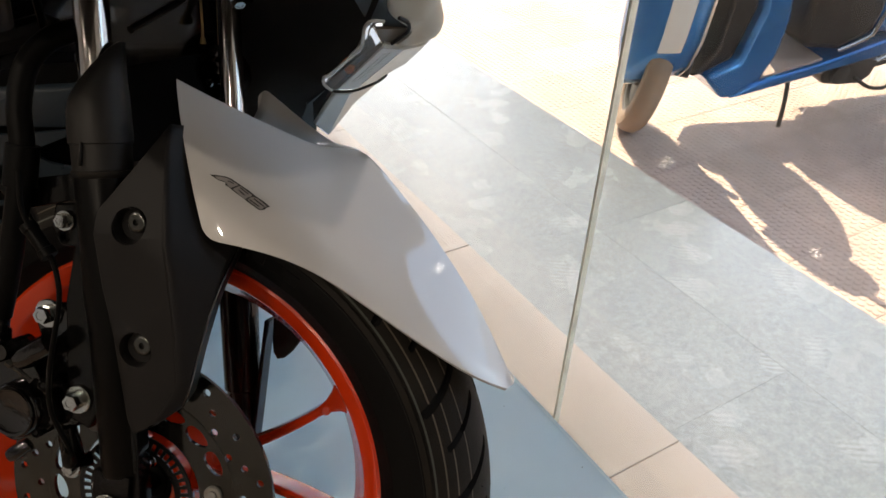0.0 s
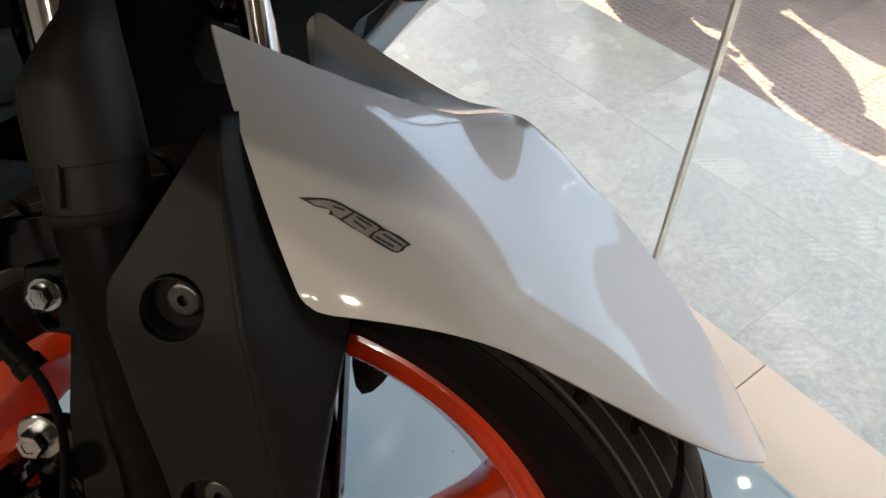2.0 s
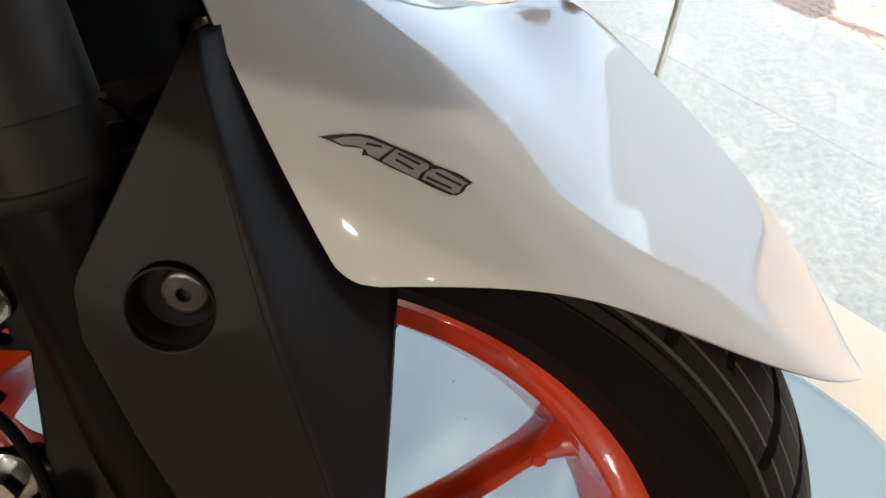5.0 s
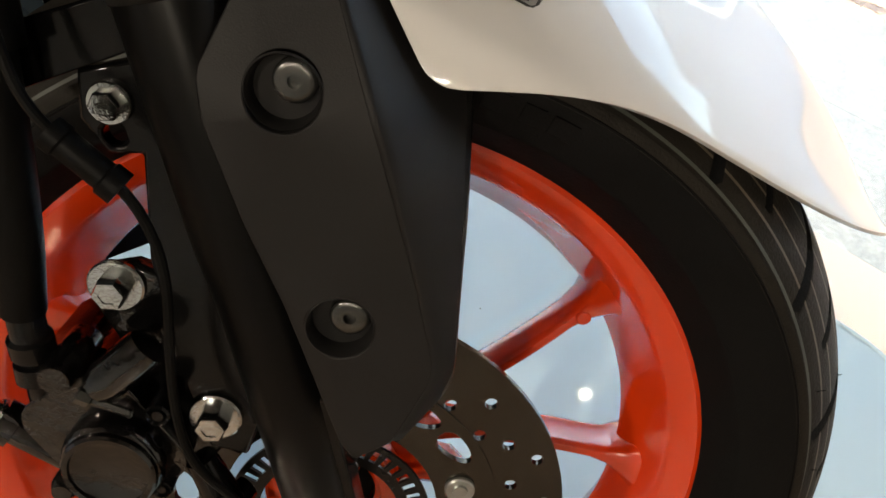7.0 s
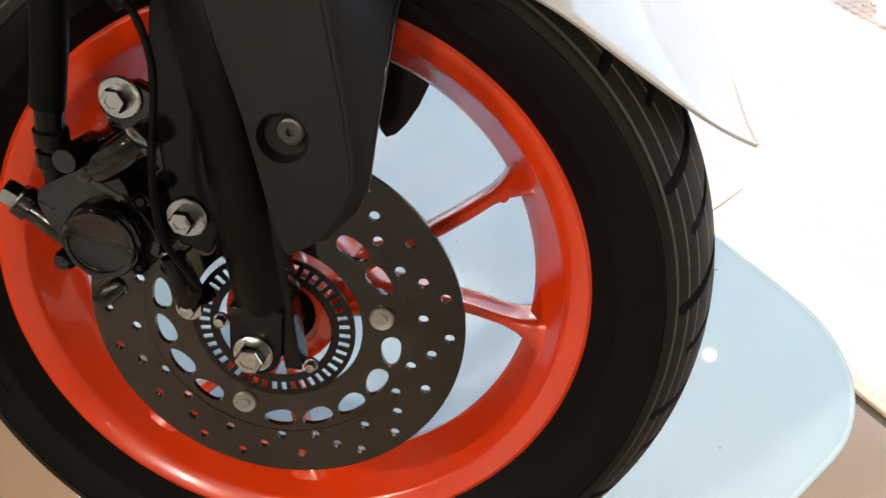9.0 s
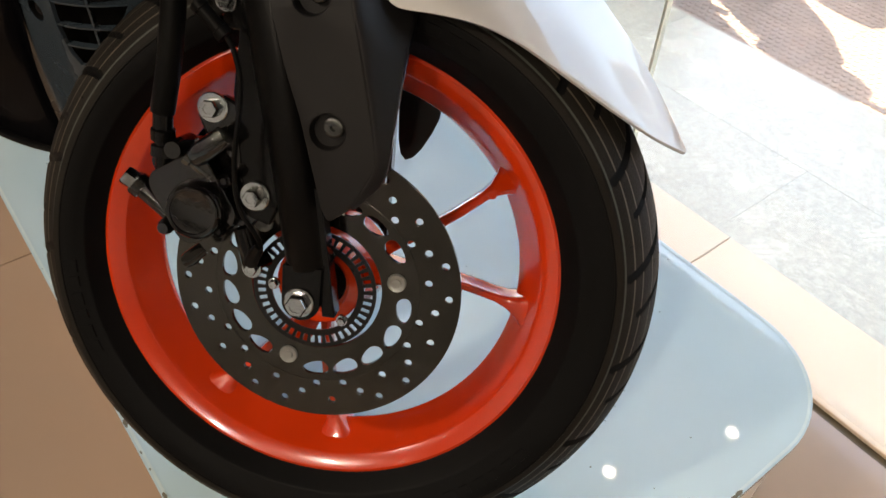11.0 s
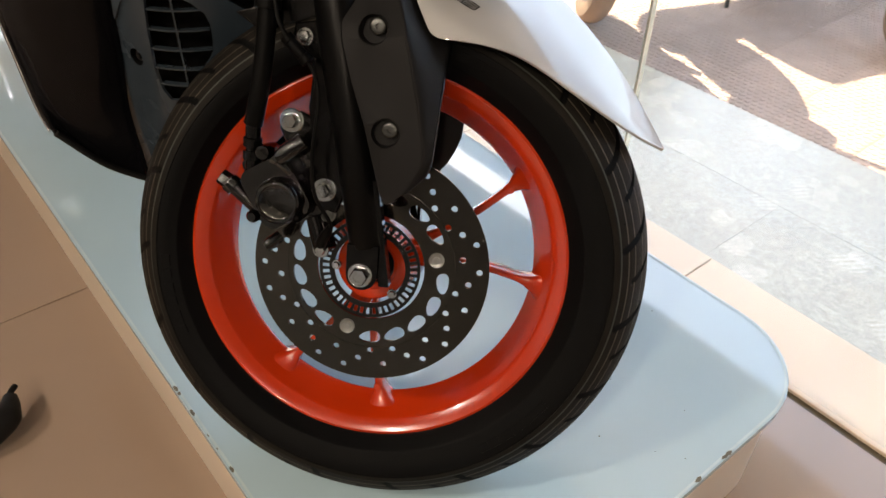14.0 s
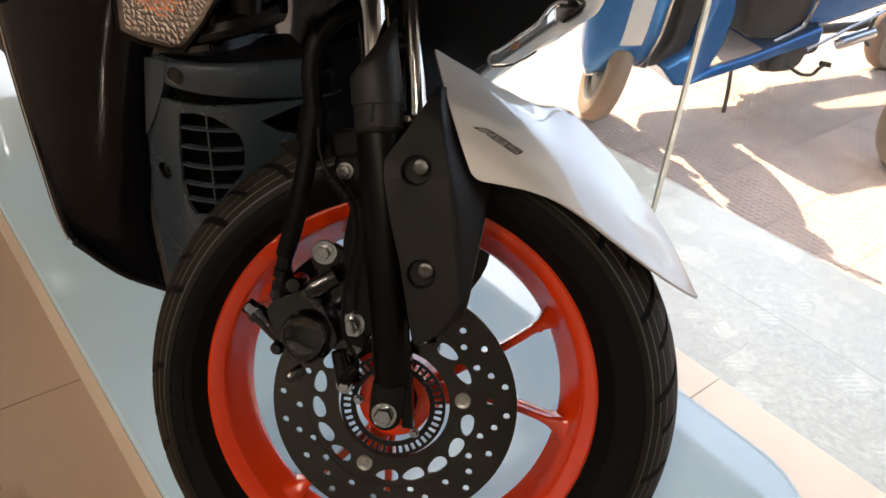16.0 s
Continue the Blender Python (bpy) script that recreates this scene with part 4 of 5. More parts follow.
    for (x0, z0), (x1, z1) in slits:
        along = Vector((x1 - x0, z1 - z0)).normalized()
        w = Vector((-along.y, along.x)) * 0.00035
        on_band([(x0 + w.x, z0 + w.y), (x1 + w.x, z1 + w.y), (x1 - w.x, z1 - w.y), (x0 - w.x, z0 - w.y)], 0.0026, DECAL_K, "", "letter_slit")

# mudguard stay on the far leg, seen below the rim
lpart("far_cover", plate_bm([(0.025, 0.19), (0.066, 0.19), (0.069, 0.135), (0.067, 0.115), (0.061, 0.099), (0.052, 0.083), (0.045, 0.075), (0.038, 0.072), (0.033, 0.078), (0.030, 0.092)], [], 0.158, 0.164), SATIN, None, "black plastic cover of the far fork leg", bevel=0.001)

# brake caliper
caliper = lpart("brake_caliper", plate_bm([(-0.066, 0.146), (-0.083, 0.143), (-0.086, 0.130), (-0.078, 0.112), (-0.074, 0.090), (-0.062, 0.050), (-0.046, 0.050), (-0.030, 0.068), (-0.030, 0.088), (-0.040, 0.105), (-0.052, 0.140)], [], -0.024, -0.015), CAST, None, "glossy black brake caliper", bevel=0.002)


def rounded_block(x, z, sx, sz, y0, y1, turn, r=0.006):
    pts = []
    for cx, cz, a0 in ((sx - r, sz - r, 0), (r - sx, sz - r, 90), (r - sx, r - sz, 180), (sx - r, r - sz, 270)):
        for k in range(6):
            a = radians(a0 + 18 * k)
            px, pz = cx + r * math.cos(a), cz + r * math.sin(a)
            c, s_ = math.cos(radians(turn)), math.sin(radians(turn))
            pts.append((x + px * c - pz * s_, z + px * s_ + pz * c))
    return plate_bm(pts, [], y0, y1)


lpart("caliper_body", rounded_block(-0.084, 0.072, 0.025, 0.030, -0.040, 0.022, 30, 0.012), CAST, caliper, "", 30, 0.004)
lpart("caliper_bridge", rounded_block(-0.104, 0.086, 0.010, 0.017, -0.030, 0.026, 25), CAST, caliper, "", 30, 0.003)
lpart("piston_cap", lathe_bm([(0, -0.0512), (0.0148, -0.0514), (0.0156, -0.0518), (0.0160, -0.0530), (0.0180, -0.0533), (0.0190, -0.0522), (0.0192, -0.050), (0.0205, -0.0485), (0.0215, -0.044), (0.0215, -0.02), (0, -0.02)], 48, 0, -0.079, 0.066), CAST, caliper, "round black piston housing")
lpart("slide_pin", tube_bm([(-0.079, -0.047, 0.104), (-0.074, -0.046, 0.108), (-0.058, -0.042, 0.121)], [0.0065, 0.0085, 0.0085], 20), CAST, caliper)
lpart("slide_pin", lathe_bm([(0, -0.050), (0.006, -0.050), (0.007, -0.046), (0.007, -0.02), (0, -0.02)], 20, 0, -0.093, 0.109), CAST, caliper)
lpart("slide_pin", tube_bm([(-0.094, -0.032, 0.0195), (-0.090, -0.031, 0.0225), (-0.082, -0.026, 0.030)], [0.005, 0.0062, 0.0055], 18), CAST, caliper)
lpart("bump", lathe_bm([(0, -0.046), (0.004, -0.046), (0.006, -0.042), (0.006, -0.02), (0, -0.02)], 18, 0, -0.104, 0.049), CAST, caliper)
lpart("bleed_nipple", tube_bm([(-0.084, -0.052, 0.105), (-0.080, -0.051, 0.102), (-0.0795, -0.051, 0.1015), (-0.068, -0.046, 0.091)], [0.0034, 0.0034, 0.0018, 0.0018], 6), BUTTON, caliper, "dull zinc bleed nipple")
lpart("banjo_bolt", bolt_bm((-0.129, -0.033, 0.0775), 0.0075, 0.008, 0.0085, (-0.76, -0.25, 0.60)), ZINC, caliper, "zinc banjo bolt")
lpart("banjo", tube_bm([(-0.129, -0.033, 0.0775), (-0.1235, -0.0325, 0.073), (-0.1232, -0.0325, 0.0728), (-0.098, -0.030, 0.052)], [0.0092, 0.0092, 0.0072, 0.0078], 20), CAST, caliper)
for x, z, y in ((-0.074, 0.137, -0.024), (-0.041, 0.077, -0.0285)):
    lpart("caliper_bolt", bolt_bm((x, y, z), 0.0068, 0.008, 0.0112), ZINC, caliper, "zinc flanged bolt")
lug = lpart("fork_lug", plate_bm([(-0.072, 0.222), (-0.050, 0.226), (-0.028, 0.20), (-0.012, 0.10), (-0.030, 0.055), (-0.046, 0.060), (-0.052, 0.090), (-0.058, 0.15), (-0.054, 0.192), (-0.066, 0.192), (-0.074, 0.205)], [circle(-0.063, 0.199, 0.0042, 16)], -0.028, -0.020), BLACK, leg, "black lug plate of the fork leg", bevel=0.0015)
lpart("fork_web", plate_bm([(-0.006, 0.085), (0.026, 0.085), (0.044, 0.120), (0.034, 0.21), (-0.034, 0.21), (-0.030, 0.16)], [], -0.028, -0.020), BLACK, leg, "black web beside the fork tube", bevel=0.001)
for x, z, r in ((-0.062, 0.052, 0.0045), (-0.058, 0.090, 0.0050), (-0.096, 0.062, 0.0040)):
    lpart("casting_boss", lathe_bm([(0, -0.046), (r * 0.45, -0.046), (r * 0.5, -0.0445), (r * 0.85, -0.0465), (r, -0.0455), (r, -0.02), (0, -0.02)], 18, 0, x, z), BLACK, caliper)
lpart("lug_bolt", bolt_bm((-0.062, -0.0285, 0.211), 0.0055, 0.005, 0.0078), ZINC, leg, "small zinc bolt")
lpart("sensor_bracket", tube_bm([(-0.052, -0.024, 0.050), (-0.043, -0.024, 0.022), (-0.036, -0.014, 0.024)], [0.007, 0.0095, 0.006], 16), BLACK, leg)
lpart("sensor_bolt", bolt_bm((-0.043, -0.027, 0.020), 0.005, 0.004, 0.0078), ZINC, leg, "small zinc bolt")

# hoses and cables
hose = lpart("brake_hose", tube_bm(spline([(-0.106, -0.036, 0.132), (-0.099, -0.039, 0.165), (-0.094, -0.040, 0.209), (-0.092, -0.040, 0.257), (-0.097, -0.040, 0.289), (-0.094, -0.038, 0.318), (-0.080, -0.034, 0.338), (-0.060, -0.020, 0.352)], 8), 0.0085, 16), HOSE, None, "thick black brake hose")
lpart("hose_fitting", tube_bm([(-0.108, -0.034, 0.085), (-0.107, -0.035, 0.100), (-0.107, -0.035, 0.1005), (-0.1065, -0.035, 0.108), (-0.1065, -0.035, 0.1085), (-0.1065, -0.035, 0.112), (-0.1065, -0.035, 0.1125), (-0.106, -0.036, 0.120), (-0.106, -0.036, 0.1205), (-0.1055, -0.036, 0.136)], [0.0055, 0.0055, 0.0086, 0.0086, 0.0062, 0.0062, 0.0086, 0.0086, 0.0070, 0.0070], 18), BLACK, hose, "ribbed black hose fitting")
lpart("hose_grommet", tube_bm([(-0.0925, -0.040, 0.232), (-0.0915, -0.040, 0.262)], 0.0115, 18), HOSE, hose)
lpart("hose_clamp", plate_bm([(-0.125, 0.228), (-0.060, 0.246), (-0.030, 0.250), (-0.030, 0.236), (-0.060, 0.226), (-0.100, 0.212)], [], -0.030, -0.022), BLACK, hose, "black hose bracket", bevel=0.001)
cable = lpart("sensor_cable", tube_bm(spline([(-0.042, -0.030, 0.022), (-0.029, -0.050, 0.048), (-0.043, -0.055, 0.076), (-0.046, -0.056, 0.108), (-0.042, -0.056, 0.155), (-0.045, -0.056, 0.177), (-0.053, -0.056, 0.192), (-0.068, -0.056, 0.207), (-0.078, -0.055, 0.222), (-0.083, -0.053, 0.245)], 8), 0.0019, 10), HOSE, None, "thin black sensor cable")
lpart("cable_sleeve", tube_bm([(-0.0515, -0.056, 0.190), (-0.0555, -0.056, 0.194), (-0.056, -0.056, 0.1945), (-0.067, -0.056, 0.2055), (-0.0675, -0.056, 0.206), (-0.071, -0.056, 0.2095)], [0.0062, 0.0062, 0.0052, 0.0052, 0.0060, 0.0060], 14), HOSE, cable, "black rubber sleeve")
lpart("sensor_plug", tube_bm([(-0.043, -0.030, 0.026), (-0.036, -0.042, 0.038), (-0.030, -0.050, 0.047)], [0.0055, 0.0045, 0.003], 12), HOSE, cable)

# ---- the scooter's body, standing along the platform ----
def wpart(name, bm, material, parent=None, label="", angle=35, bevel=0.0):
    return part(name, bm, material, parent or scooter, label, None, angle, bevel)


def thick(ob, t):
    m = ob.modifiers.new("thick", "SOLIDIFY")
    m.thickness, m.offset = t, 0
    return ob


# right side fairing: from the seam with the inner panel (P) over a rounded flank (M) to the rear edge (Q)
SIDE = [
    ((-0.255, -0.055, 0.680), (-0.290, -0.125, 0.690), (-0.390, -0.172, 0.700)),
    ((-0.285, -0.068, 0.580), (-0.312, -0.134, 0.585), (-0.398, -0.176, 0.600)),
    ((-0.309, -0.078, 0.505), (-0.330, -0.140, 0.505), (-0.400, -0.178, 0.515)),
    ((-0.323, -0.084, 0.435), (-0.342, -0.144, 0.430), (-0.388, -0.178, 0.440)),
    ((-0.329, -0.088, 0.382), (-0.346, -0.146, 0.372), (-0.370, -0.178, 0.388)),
    ((-0.335, -0.093, 0.319), (-0.348, -0.146, 0.318), (-0.353, -0.178, 0.343)),
    ((-0.330, -0.093, 0.265), (-0.342, -0.142, 0.285), (-0.343, -0.176, 0.322)),
    ((-0.326, -0.093, 0.228), (-0.335, -0.135, 0.262), (-0.338, -0.174, 0.316)),
]
cols = [spline([row[k] for row in SIDE], 6) for k in range(3)]
rows = []
for a, m, b in zip(*cols):
    m2 = m * 2 - (a + b) * 0.5
    rows.append([a * (1 - t) ** 2 + m2 * 2 * t * (1 - t) + b * t * t for t in (k / 14 for k in range(15))])
fairing = thick(wpart("side_fairing", grid_bm(rows), GREY_PAINT, None, "glossy dark grey metallic side fairing", 40), 0.004)
lip = [(-0.305, -0.0835, 0.5124), (-0.279, -0.0725, 0.5152), (-0.288, -0.0760, 0.485), (-0.303, -0.0825, 0.452), (-0.3195, -0.0885, 0.427), (-0.312, -0.0870, 0.465)]
bm = bmesh.new()
grid_bm([[Vector(q) + Vector((-0.004, 0.010, 0.0)) for q in lip], [Vector(q) for q in lip]], bm, wrap=True)
bm.faces.new([bm.verts.new(q) for q in lip])
bmesh.ops.recalc_face_normals(bm, faces=bm.faces)
wpart("fairing_lip", bm, PANEL, fairing, "flat grey lip along the fairing's seam", bevel=0.0008)
# the lower black skirt turned in behind the rear edge, with its fine bright seam
edge = [r[-1] for r in rows]
skirt = [[q, q + Vector((-0.012, -0.004, 0.002)), q + Vector((-0.030, 0.006, 0.0)), q + Vector((-0.10, 0.03, 0.02))] for q in edge]
wpart("side_skirt", grid_bm(skirt), SATIN, fairing, "black plastic skirt behind the fairing")
wpart("seam_strip", tube_bm([q + Vector((0.0, -0.0035, 0)) for q in edge[2:-3]], 0.0011, 8), SILVER, fairing, "thin bright seam line")
wpart("belly_edge", tube_bm(spline([rows[-1][0], rows[-1][7], rows[-1][14]], 8), 0.004, 10), SATIN, fairing)
# near-black bars: the shade inside the slits is painted
for k in range(4):
    z = 0.585 - 0.011 * k
    wpart("vent_slit", box_bm(-0.400, -0.388, -0.183, -0.176, z, z + 0.004), SHADE_BLACK, fairing)
wpart("floorboard", plate_bm([(-0.405, 0.60), (-0.405, 0.50), (-0.46, 0.45), (-0.70, 0.42), (-1.02, 0.43), (-1.10, 0.50), (-1.06, 0.56), (-0.80, 0.53), (-0.56, 0.55), (-0.48, 0.60)], [], -0.165, 0.36), SATIN, None, "black plastic floorboard side", 30, 0.02)
# unseen block, added so that the platform mirrors something dark here
wpart("belly_blocker", plate_bm([(-0.40, 0.26), (-0.37, 0.20), (-0.48, 0.135), (-1.05, 0.12), (-1.15, 0.26)], [], -0.06, 0.30), SATIN, None, "unseen black belly block, added to darken the platform's reflection", 30, 0.015)
wpart("rear_body", plate_bm([(-1.00, 0.50), (-1.06, 0.44), (-1.30, 0.46), (-1.62, 0.58), (-1.86, 0.74), (-1.90, 0.82), (-1.70, 0.84), (-1.30, 0.78), (-1.05, 0.76)], [], -0.09, 0.31), GREY_PAINT, None, "dark grey rear body", 30, 0.04)
wpart("seat", plate_bm([(-1.00, 0.765), (-1.02, 0.83), (-1.20, 0.84), (-1.42, 0.87), (-1.72, 0.91), (-1.80, 0.86), (-1.40, 0.80)], [], -0.06, 0.28), CHAR, None, "black seat", 30, 0.03)
wpart("rear_tyre", lathe_bm([(0.18, -0.05), (0.24, -0.055), (0.262, -0.03), (0.266, 0), (0.262, 0.03), (0.24, 0.055), (0.18, 0.05)], 64, 0.06, -1.38, 0.266, closed=True), RUBBER, None, "black rear tyre")
wpart("side_stand", tube_bm([(-0.95, 0.18, 0.30), (-0.93, 0.36, 0.006)], 0.012, 14), BLACK, None, "black side stand")

# inner front panel with its grille, bent round the wheel well
PLAN = [(-0.325, -0.0865), (-0.300, -0.079), (-0.274, -0.069), (-0.250, -0.046), (-0.236, -0.018), (-0.225, 0.018), (-0.216, 0.05), (-0.213, 0.072), (-0.228, 0.092), (-0.285, 0.108), (-0.35, 0.12), (-0.42, 0.13)]
plan = spline([(x, y, 0) for x, y in PLAN], 12)
reach = [0.0]
for a, b in zip(plan, plan[1:]):
    reach.append(reach[-1] + (b - a).length)


def along_plan(s, d, z):
    """The point at s along the panel's line, d behind it, at the height z."""
    i = 0
    while i < len(reach) - 2 and reach[i + 1] < s:
        i += 1
    a, b = plan[i], plan[i + 1]
    q = a + (b - a) * ((s - reach[i]) / (reach[i + 1] - reach[i]))
    w = (b - a).normalized()
    return Vector((q.x - w.y * d, q.y + w.x * d, z))


def bent(bm):
    s = 0.008
    while s < 0.40:
        bmesh.ops.bisect_plane(bm, geom=bm.verts[:] + bm.edges[:] + bm.faces[:], plane_co=(s, 0, 0), plane_no=(1, 0, 0))
        s += 0.008
    for v in bm.verts:
        v.co = along_plan(*v.co)
    return bm


GRILLE = [(0.0550, 0.4640), (0.0704, 0.4668), (0.0887, 0.4640), (0.1015, 0.4560), (0.1119, 0.4450), (0.1152, 0.4340), (0.1154, 0.4215), (0.1140, 0.4060), (0.1085, 0.3960), (0.0959, 0.3812), (0.0716, 0.3510), (0.0591, 0.3495), (0.0517, 0.3604), (0.0468, 0.3843), (0.0497, 0.4280)]
panel = wpart("inner_panel", bent(plate_bm([(-0.022, 0.225), (-0.022, 0.32), (-0.014, 0.405), (-0.006, 0.426), (0.016, 0.469), (0.034, 0.4745), (0.163, 0.4755), (0.2212, 0.4800), (0.1986, 0.4775), (0.1696, 0.4709), (0.1336, 0.4579), (0.1494, 0.4457), (0.172, 0.437), (0.172, 0.40), (0.14, 0.32), (0.10, 0.25), (0.05, 0.225)], [GRILLE, circle(0.0215, 0.390, 0.0095, 20)], 0.0, 0.004)), PANEL, None, "dark blue-grey glossy inner panel with a slatted grille", 30, 0.0008)
# the well's shade is painted in near-black
wpart("bolt_well", bent(lathe_bm([(0.0097, 0.0), (0.0085, 0.003), (0.0085, 0.012), (0, 0.012)], 24, 0, 0.0215, 0.390)), SHADE_BLACK, panel)
wpart("panel_bolt", bent(lathe_bm([(0, 0.002), (0.003, 0.002), (0.0033, 0.004), (0.0055, 0.0035), (0.0062, 0.010)], 20, 0, 0.0215, 0.390)), CHAR, panel, "dull black push rivet")
# near-black sheet in place of the shade behind the slats
wpart("well_shade", bent(box_bm(0.01, 0.30, 0.026, 0.030, 0.22, 0.50)), SHADE_BLACK, panel, "near-black sheet standing in for the shade behind the grille")
for z in (0.3670, 0.3855, 0.4065, 0.4275, 0.4485):
    x1 = 0.112 if z > 0.40 else 0.1000 if z > 0.38 else 0.084
    wpart("grille_slat", bent(box_bm(0.046, x1 + 0.002, 0.001, 0.008, z - 0.0008, z + 0.0008)), PANEL, panel)
wpart("grille_bar", bent(box_bm(0.0800, 0.0820, 0.0025, 0.008, 0.360, 0.466)), PANEL, panel)
rows = []
for f, d_ in ((-0.02, 0.010), (0.0, 0.0035), (0.03, 0.001), (0.10, 0.0), (0.5, 0.0), (0.9, 0.0), (0.97, 0.002), (1.0, 0.006), (1.02, 0.05)):
    row = []
    for k in range(50):
        s = 0.030 + 0.36 * k / 49
        low = 0.4770 + 0.013 * max(0.0, 1 - max(0.0, s - 0.04) / 0.125)
        on_ = min(s, 0.142)
        q = along_plan(on_, d_, low + (0.516 - low) * f)
        if s > on_:
            way = (along_plan(0.142, 0, 0) - along_plan(0.136, 0, 0)).normalized()
            run = min(s - on_, 0.042)
            q += way * run + Vector((-1, 0.15, 0)) * max(0.0, s - on_ - 0.042)
        row.append(q)
    rows.append(row)
wpart("gloss_band", grid_bm(rows[:-1]), PANEL, panel, "dark blue-grey ledge above the grille", 60)
wpart("ledge_top", grid_bm(rows[-2:]), CHAR, panel, "dark top of the ledge")
# the groove's shade is a near-black strip set behind the seam
wpart("groove", bent(box_bm(0.03, 0.30, 0.012, 0.014, 0.465, 0.50)), SHADE_BLACK, panel, "near-black strip painting the groove's shade under the ledge")
wpart("ledge_rivet", bent(lathe_bm([(0, -0.001), (0.004, -0.001), (0.007, 0.0), (0.0085, -0.001), (0.009, 0.002)], 20, 0, 0.0560, 0.502)), CHAR, panel, "black push rivet")
# added filler box, painted near-black as the unlit inside
wpart("body_core", box_bm(-1.0, -0.34, -0.06, 0.30, 0.24, 0.80), SHADE_BLACK, None, "added near-black box standing in for the body's unlit inside", bevel=0.02)
up_lo = [(-0.31, -0.085, 0.514), (-0.27, -0.035, 0.514), (-0.28, 0.03, 0.514), (-0.30, 0.12, 0.514), (-0.29, 0.20, 0.514), (-0.215, 0.262, 0.514)]
lo_ = spline(up_lo, 8)
wpart("upper_recess", grid_bm([[q + Vector((d_, 0, h)) for q in lo_] for h, d_ in ((-0.02, 0.0), (0.03, -0.008), (0.06, -0.006), (0.10, 0.0), (0.22, 0.02), (0.30, 0.03))]), GLOSS, None, "black plastic recess behind the fork")
wpart("recess_step", tube_bm(spline([(-0.285, -0.055, 0.535), (-0.262, -0.01, 0.545), (-0.27, 0.05, 0.552)], 6), [0.012] * 12 + [0.002], 10), CHAR, None, "moulded black step in the recess")
wpart("recess_post", tube_bm([(-0.255, 0.000, 0.56), (-0.250, 0.005, 0.66)], [0.014, 0.018], 18), CHAR, None, "rounded black post")
wpart("recess_clip", box_bm(-0.248, -0.242, 0.030, 0.037, 0.555, 0.66), BLACK, None, "narrow black clip with a bright stud", bevel=0.001)
wpart("cowl_underside", grid_bm([[Vector((x, y, z)) for y in (-0.14, -0.02, 0.12, 0.26, 0.40)] for x, z in ((-0.36, 0.72), (-0.20, 0.70), (-0.05, 0.70), (0.10, 0.74))]), SATIN, None, "black underside of the front cowl")
horn = wpart("horn", lathe_bm([(0, -0.014), (0.006, -0.014), (0.007, -0.006), (0.016, -0.004), (0.018, -0.009), (0.022, -0.008), (0.025, -0.002), (0.030, 0.0), (0.030, 0.02), (0, 0.02)], 40), CAST, None, "round black horn")
horn.matrix_basis = Matrix.Translation((-0.258, 0.1746, 0.4853)) @ Matrix.Rotation(radians(38), 4, "Z") @ Matrix.Scale(0.86, 4)
part("horn_bolt", bolt_bm((0, -0.014, 0), 0.0055, 0.005), ZINC, horn, "zinc bolt")

# right indicator
LENS_R = [(-0.285, -0.106, 0.550), (-0.279, -0.094, 0.541), (-0.266, -0.070, 0.533), (-0.258, -0.062, 0.534), (-0.244, -0.046, 0.560), (-0.225, -0.030, 0.600), (-0.205, -0.020, 0.66), (-0.262, -0.108, 0.66)]


def lens_block(outline, push, material, name, parent, label, bulge=0.008):
    bm = bmesh.new()
    c = sum((Vector(q) for q in outline), Vector()) / len(outline)
    rings = []
    for s_, d in ((1.0, 0.0), (0.97, bulge * 0.7), (0.85, bulge), (0.0, bulge * 1.2)):
        rings.append([c + (Vector(q) - c) * s_ + Vector(push) * d for q in outline])
    back = [Vector(q) - Vector(push) * 0.012 for q in outline]
    grid_bm([back] + rings[:3], bm, wrap=True)
    bm.faces.new([bm.verts.new(q) for q in rings[2]])
    bmesh.ops.recalc_face_normals(bm, faces=bm.faces)
    return wpart(name, bm, material, parent, label, 50, 0.001)


ind = lens_block(LENS_R, (0.75, -0.6, -0.1), LENS_RIB, "indicator", None, "clear ribbed indicator lens over amber")
lens_block([tuple(Vector(q) * 0.96 + Vector((-0.245, -0.065, 0.59)) * 0.04 - Vector((0.75, -0.6, -0.1)) * 0.016) for q in LENS_R], (0.75, -0.6, -0.1), SILVER, "reflector", ind, "bright ribbed reflector", 0.002)
lens_block([tuple(Vector(q) - Vector((0.75, -0.6, -0.1)) * 0.007) for q in ((-0.274, -0.099, 0.584), (-0.275, -0.096, 0.567), (-0.271, -0.087, 0.559), (-0.264, -0.077, 0.556), (-0.258, -0.069, 0.560), (-0.247, -0.058, 0.579), (-0.242, -0.055, 0.598), (-0.252, -0.074, 0.612), (-0.266, -0.093, 0.602))], (0.75, -0.6, -0.1), AMBER, "bulb_cover", ind, "amber bulb cover", 0.003)
wpart("indicator_frame", tube_bm([Vector(q) + Vector((-0.004, 0.002, -0.002)) for q in LENS_R] + [Vector(LENS_R[0])], 0.0055, 10), BLACK, ind, "black lens frame")

# left side: lens, cowl and fairing nose, drawn in a frame of its own: along the lens, across it and out of it, in millimetres
NOSE = Vector((0.7254, -0.2179, -0.6529))
PROUD = Vector((1.801, -0.894, 0.768))
LENS_U, LENS_V = Vector((0.6878, 0.1935, 0.6996)), Vector((0.0261, 0.9566, -0.2903))


def corner(u, v, h=0.0):
    return Vector((-0.2033, 0.2749, 0.4750)) + (LENS_U * u + LENS_V * v + PROUD * h) / 1000


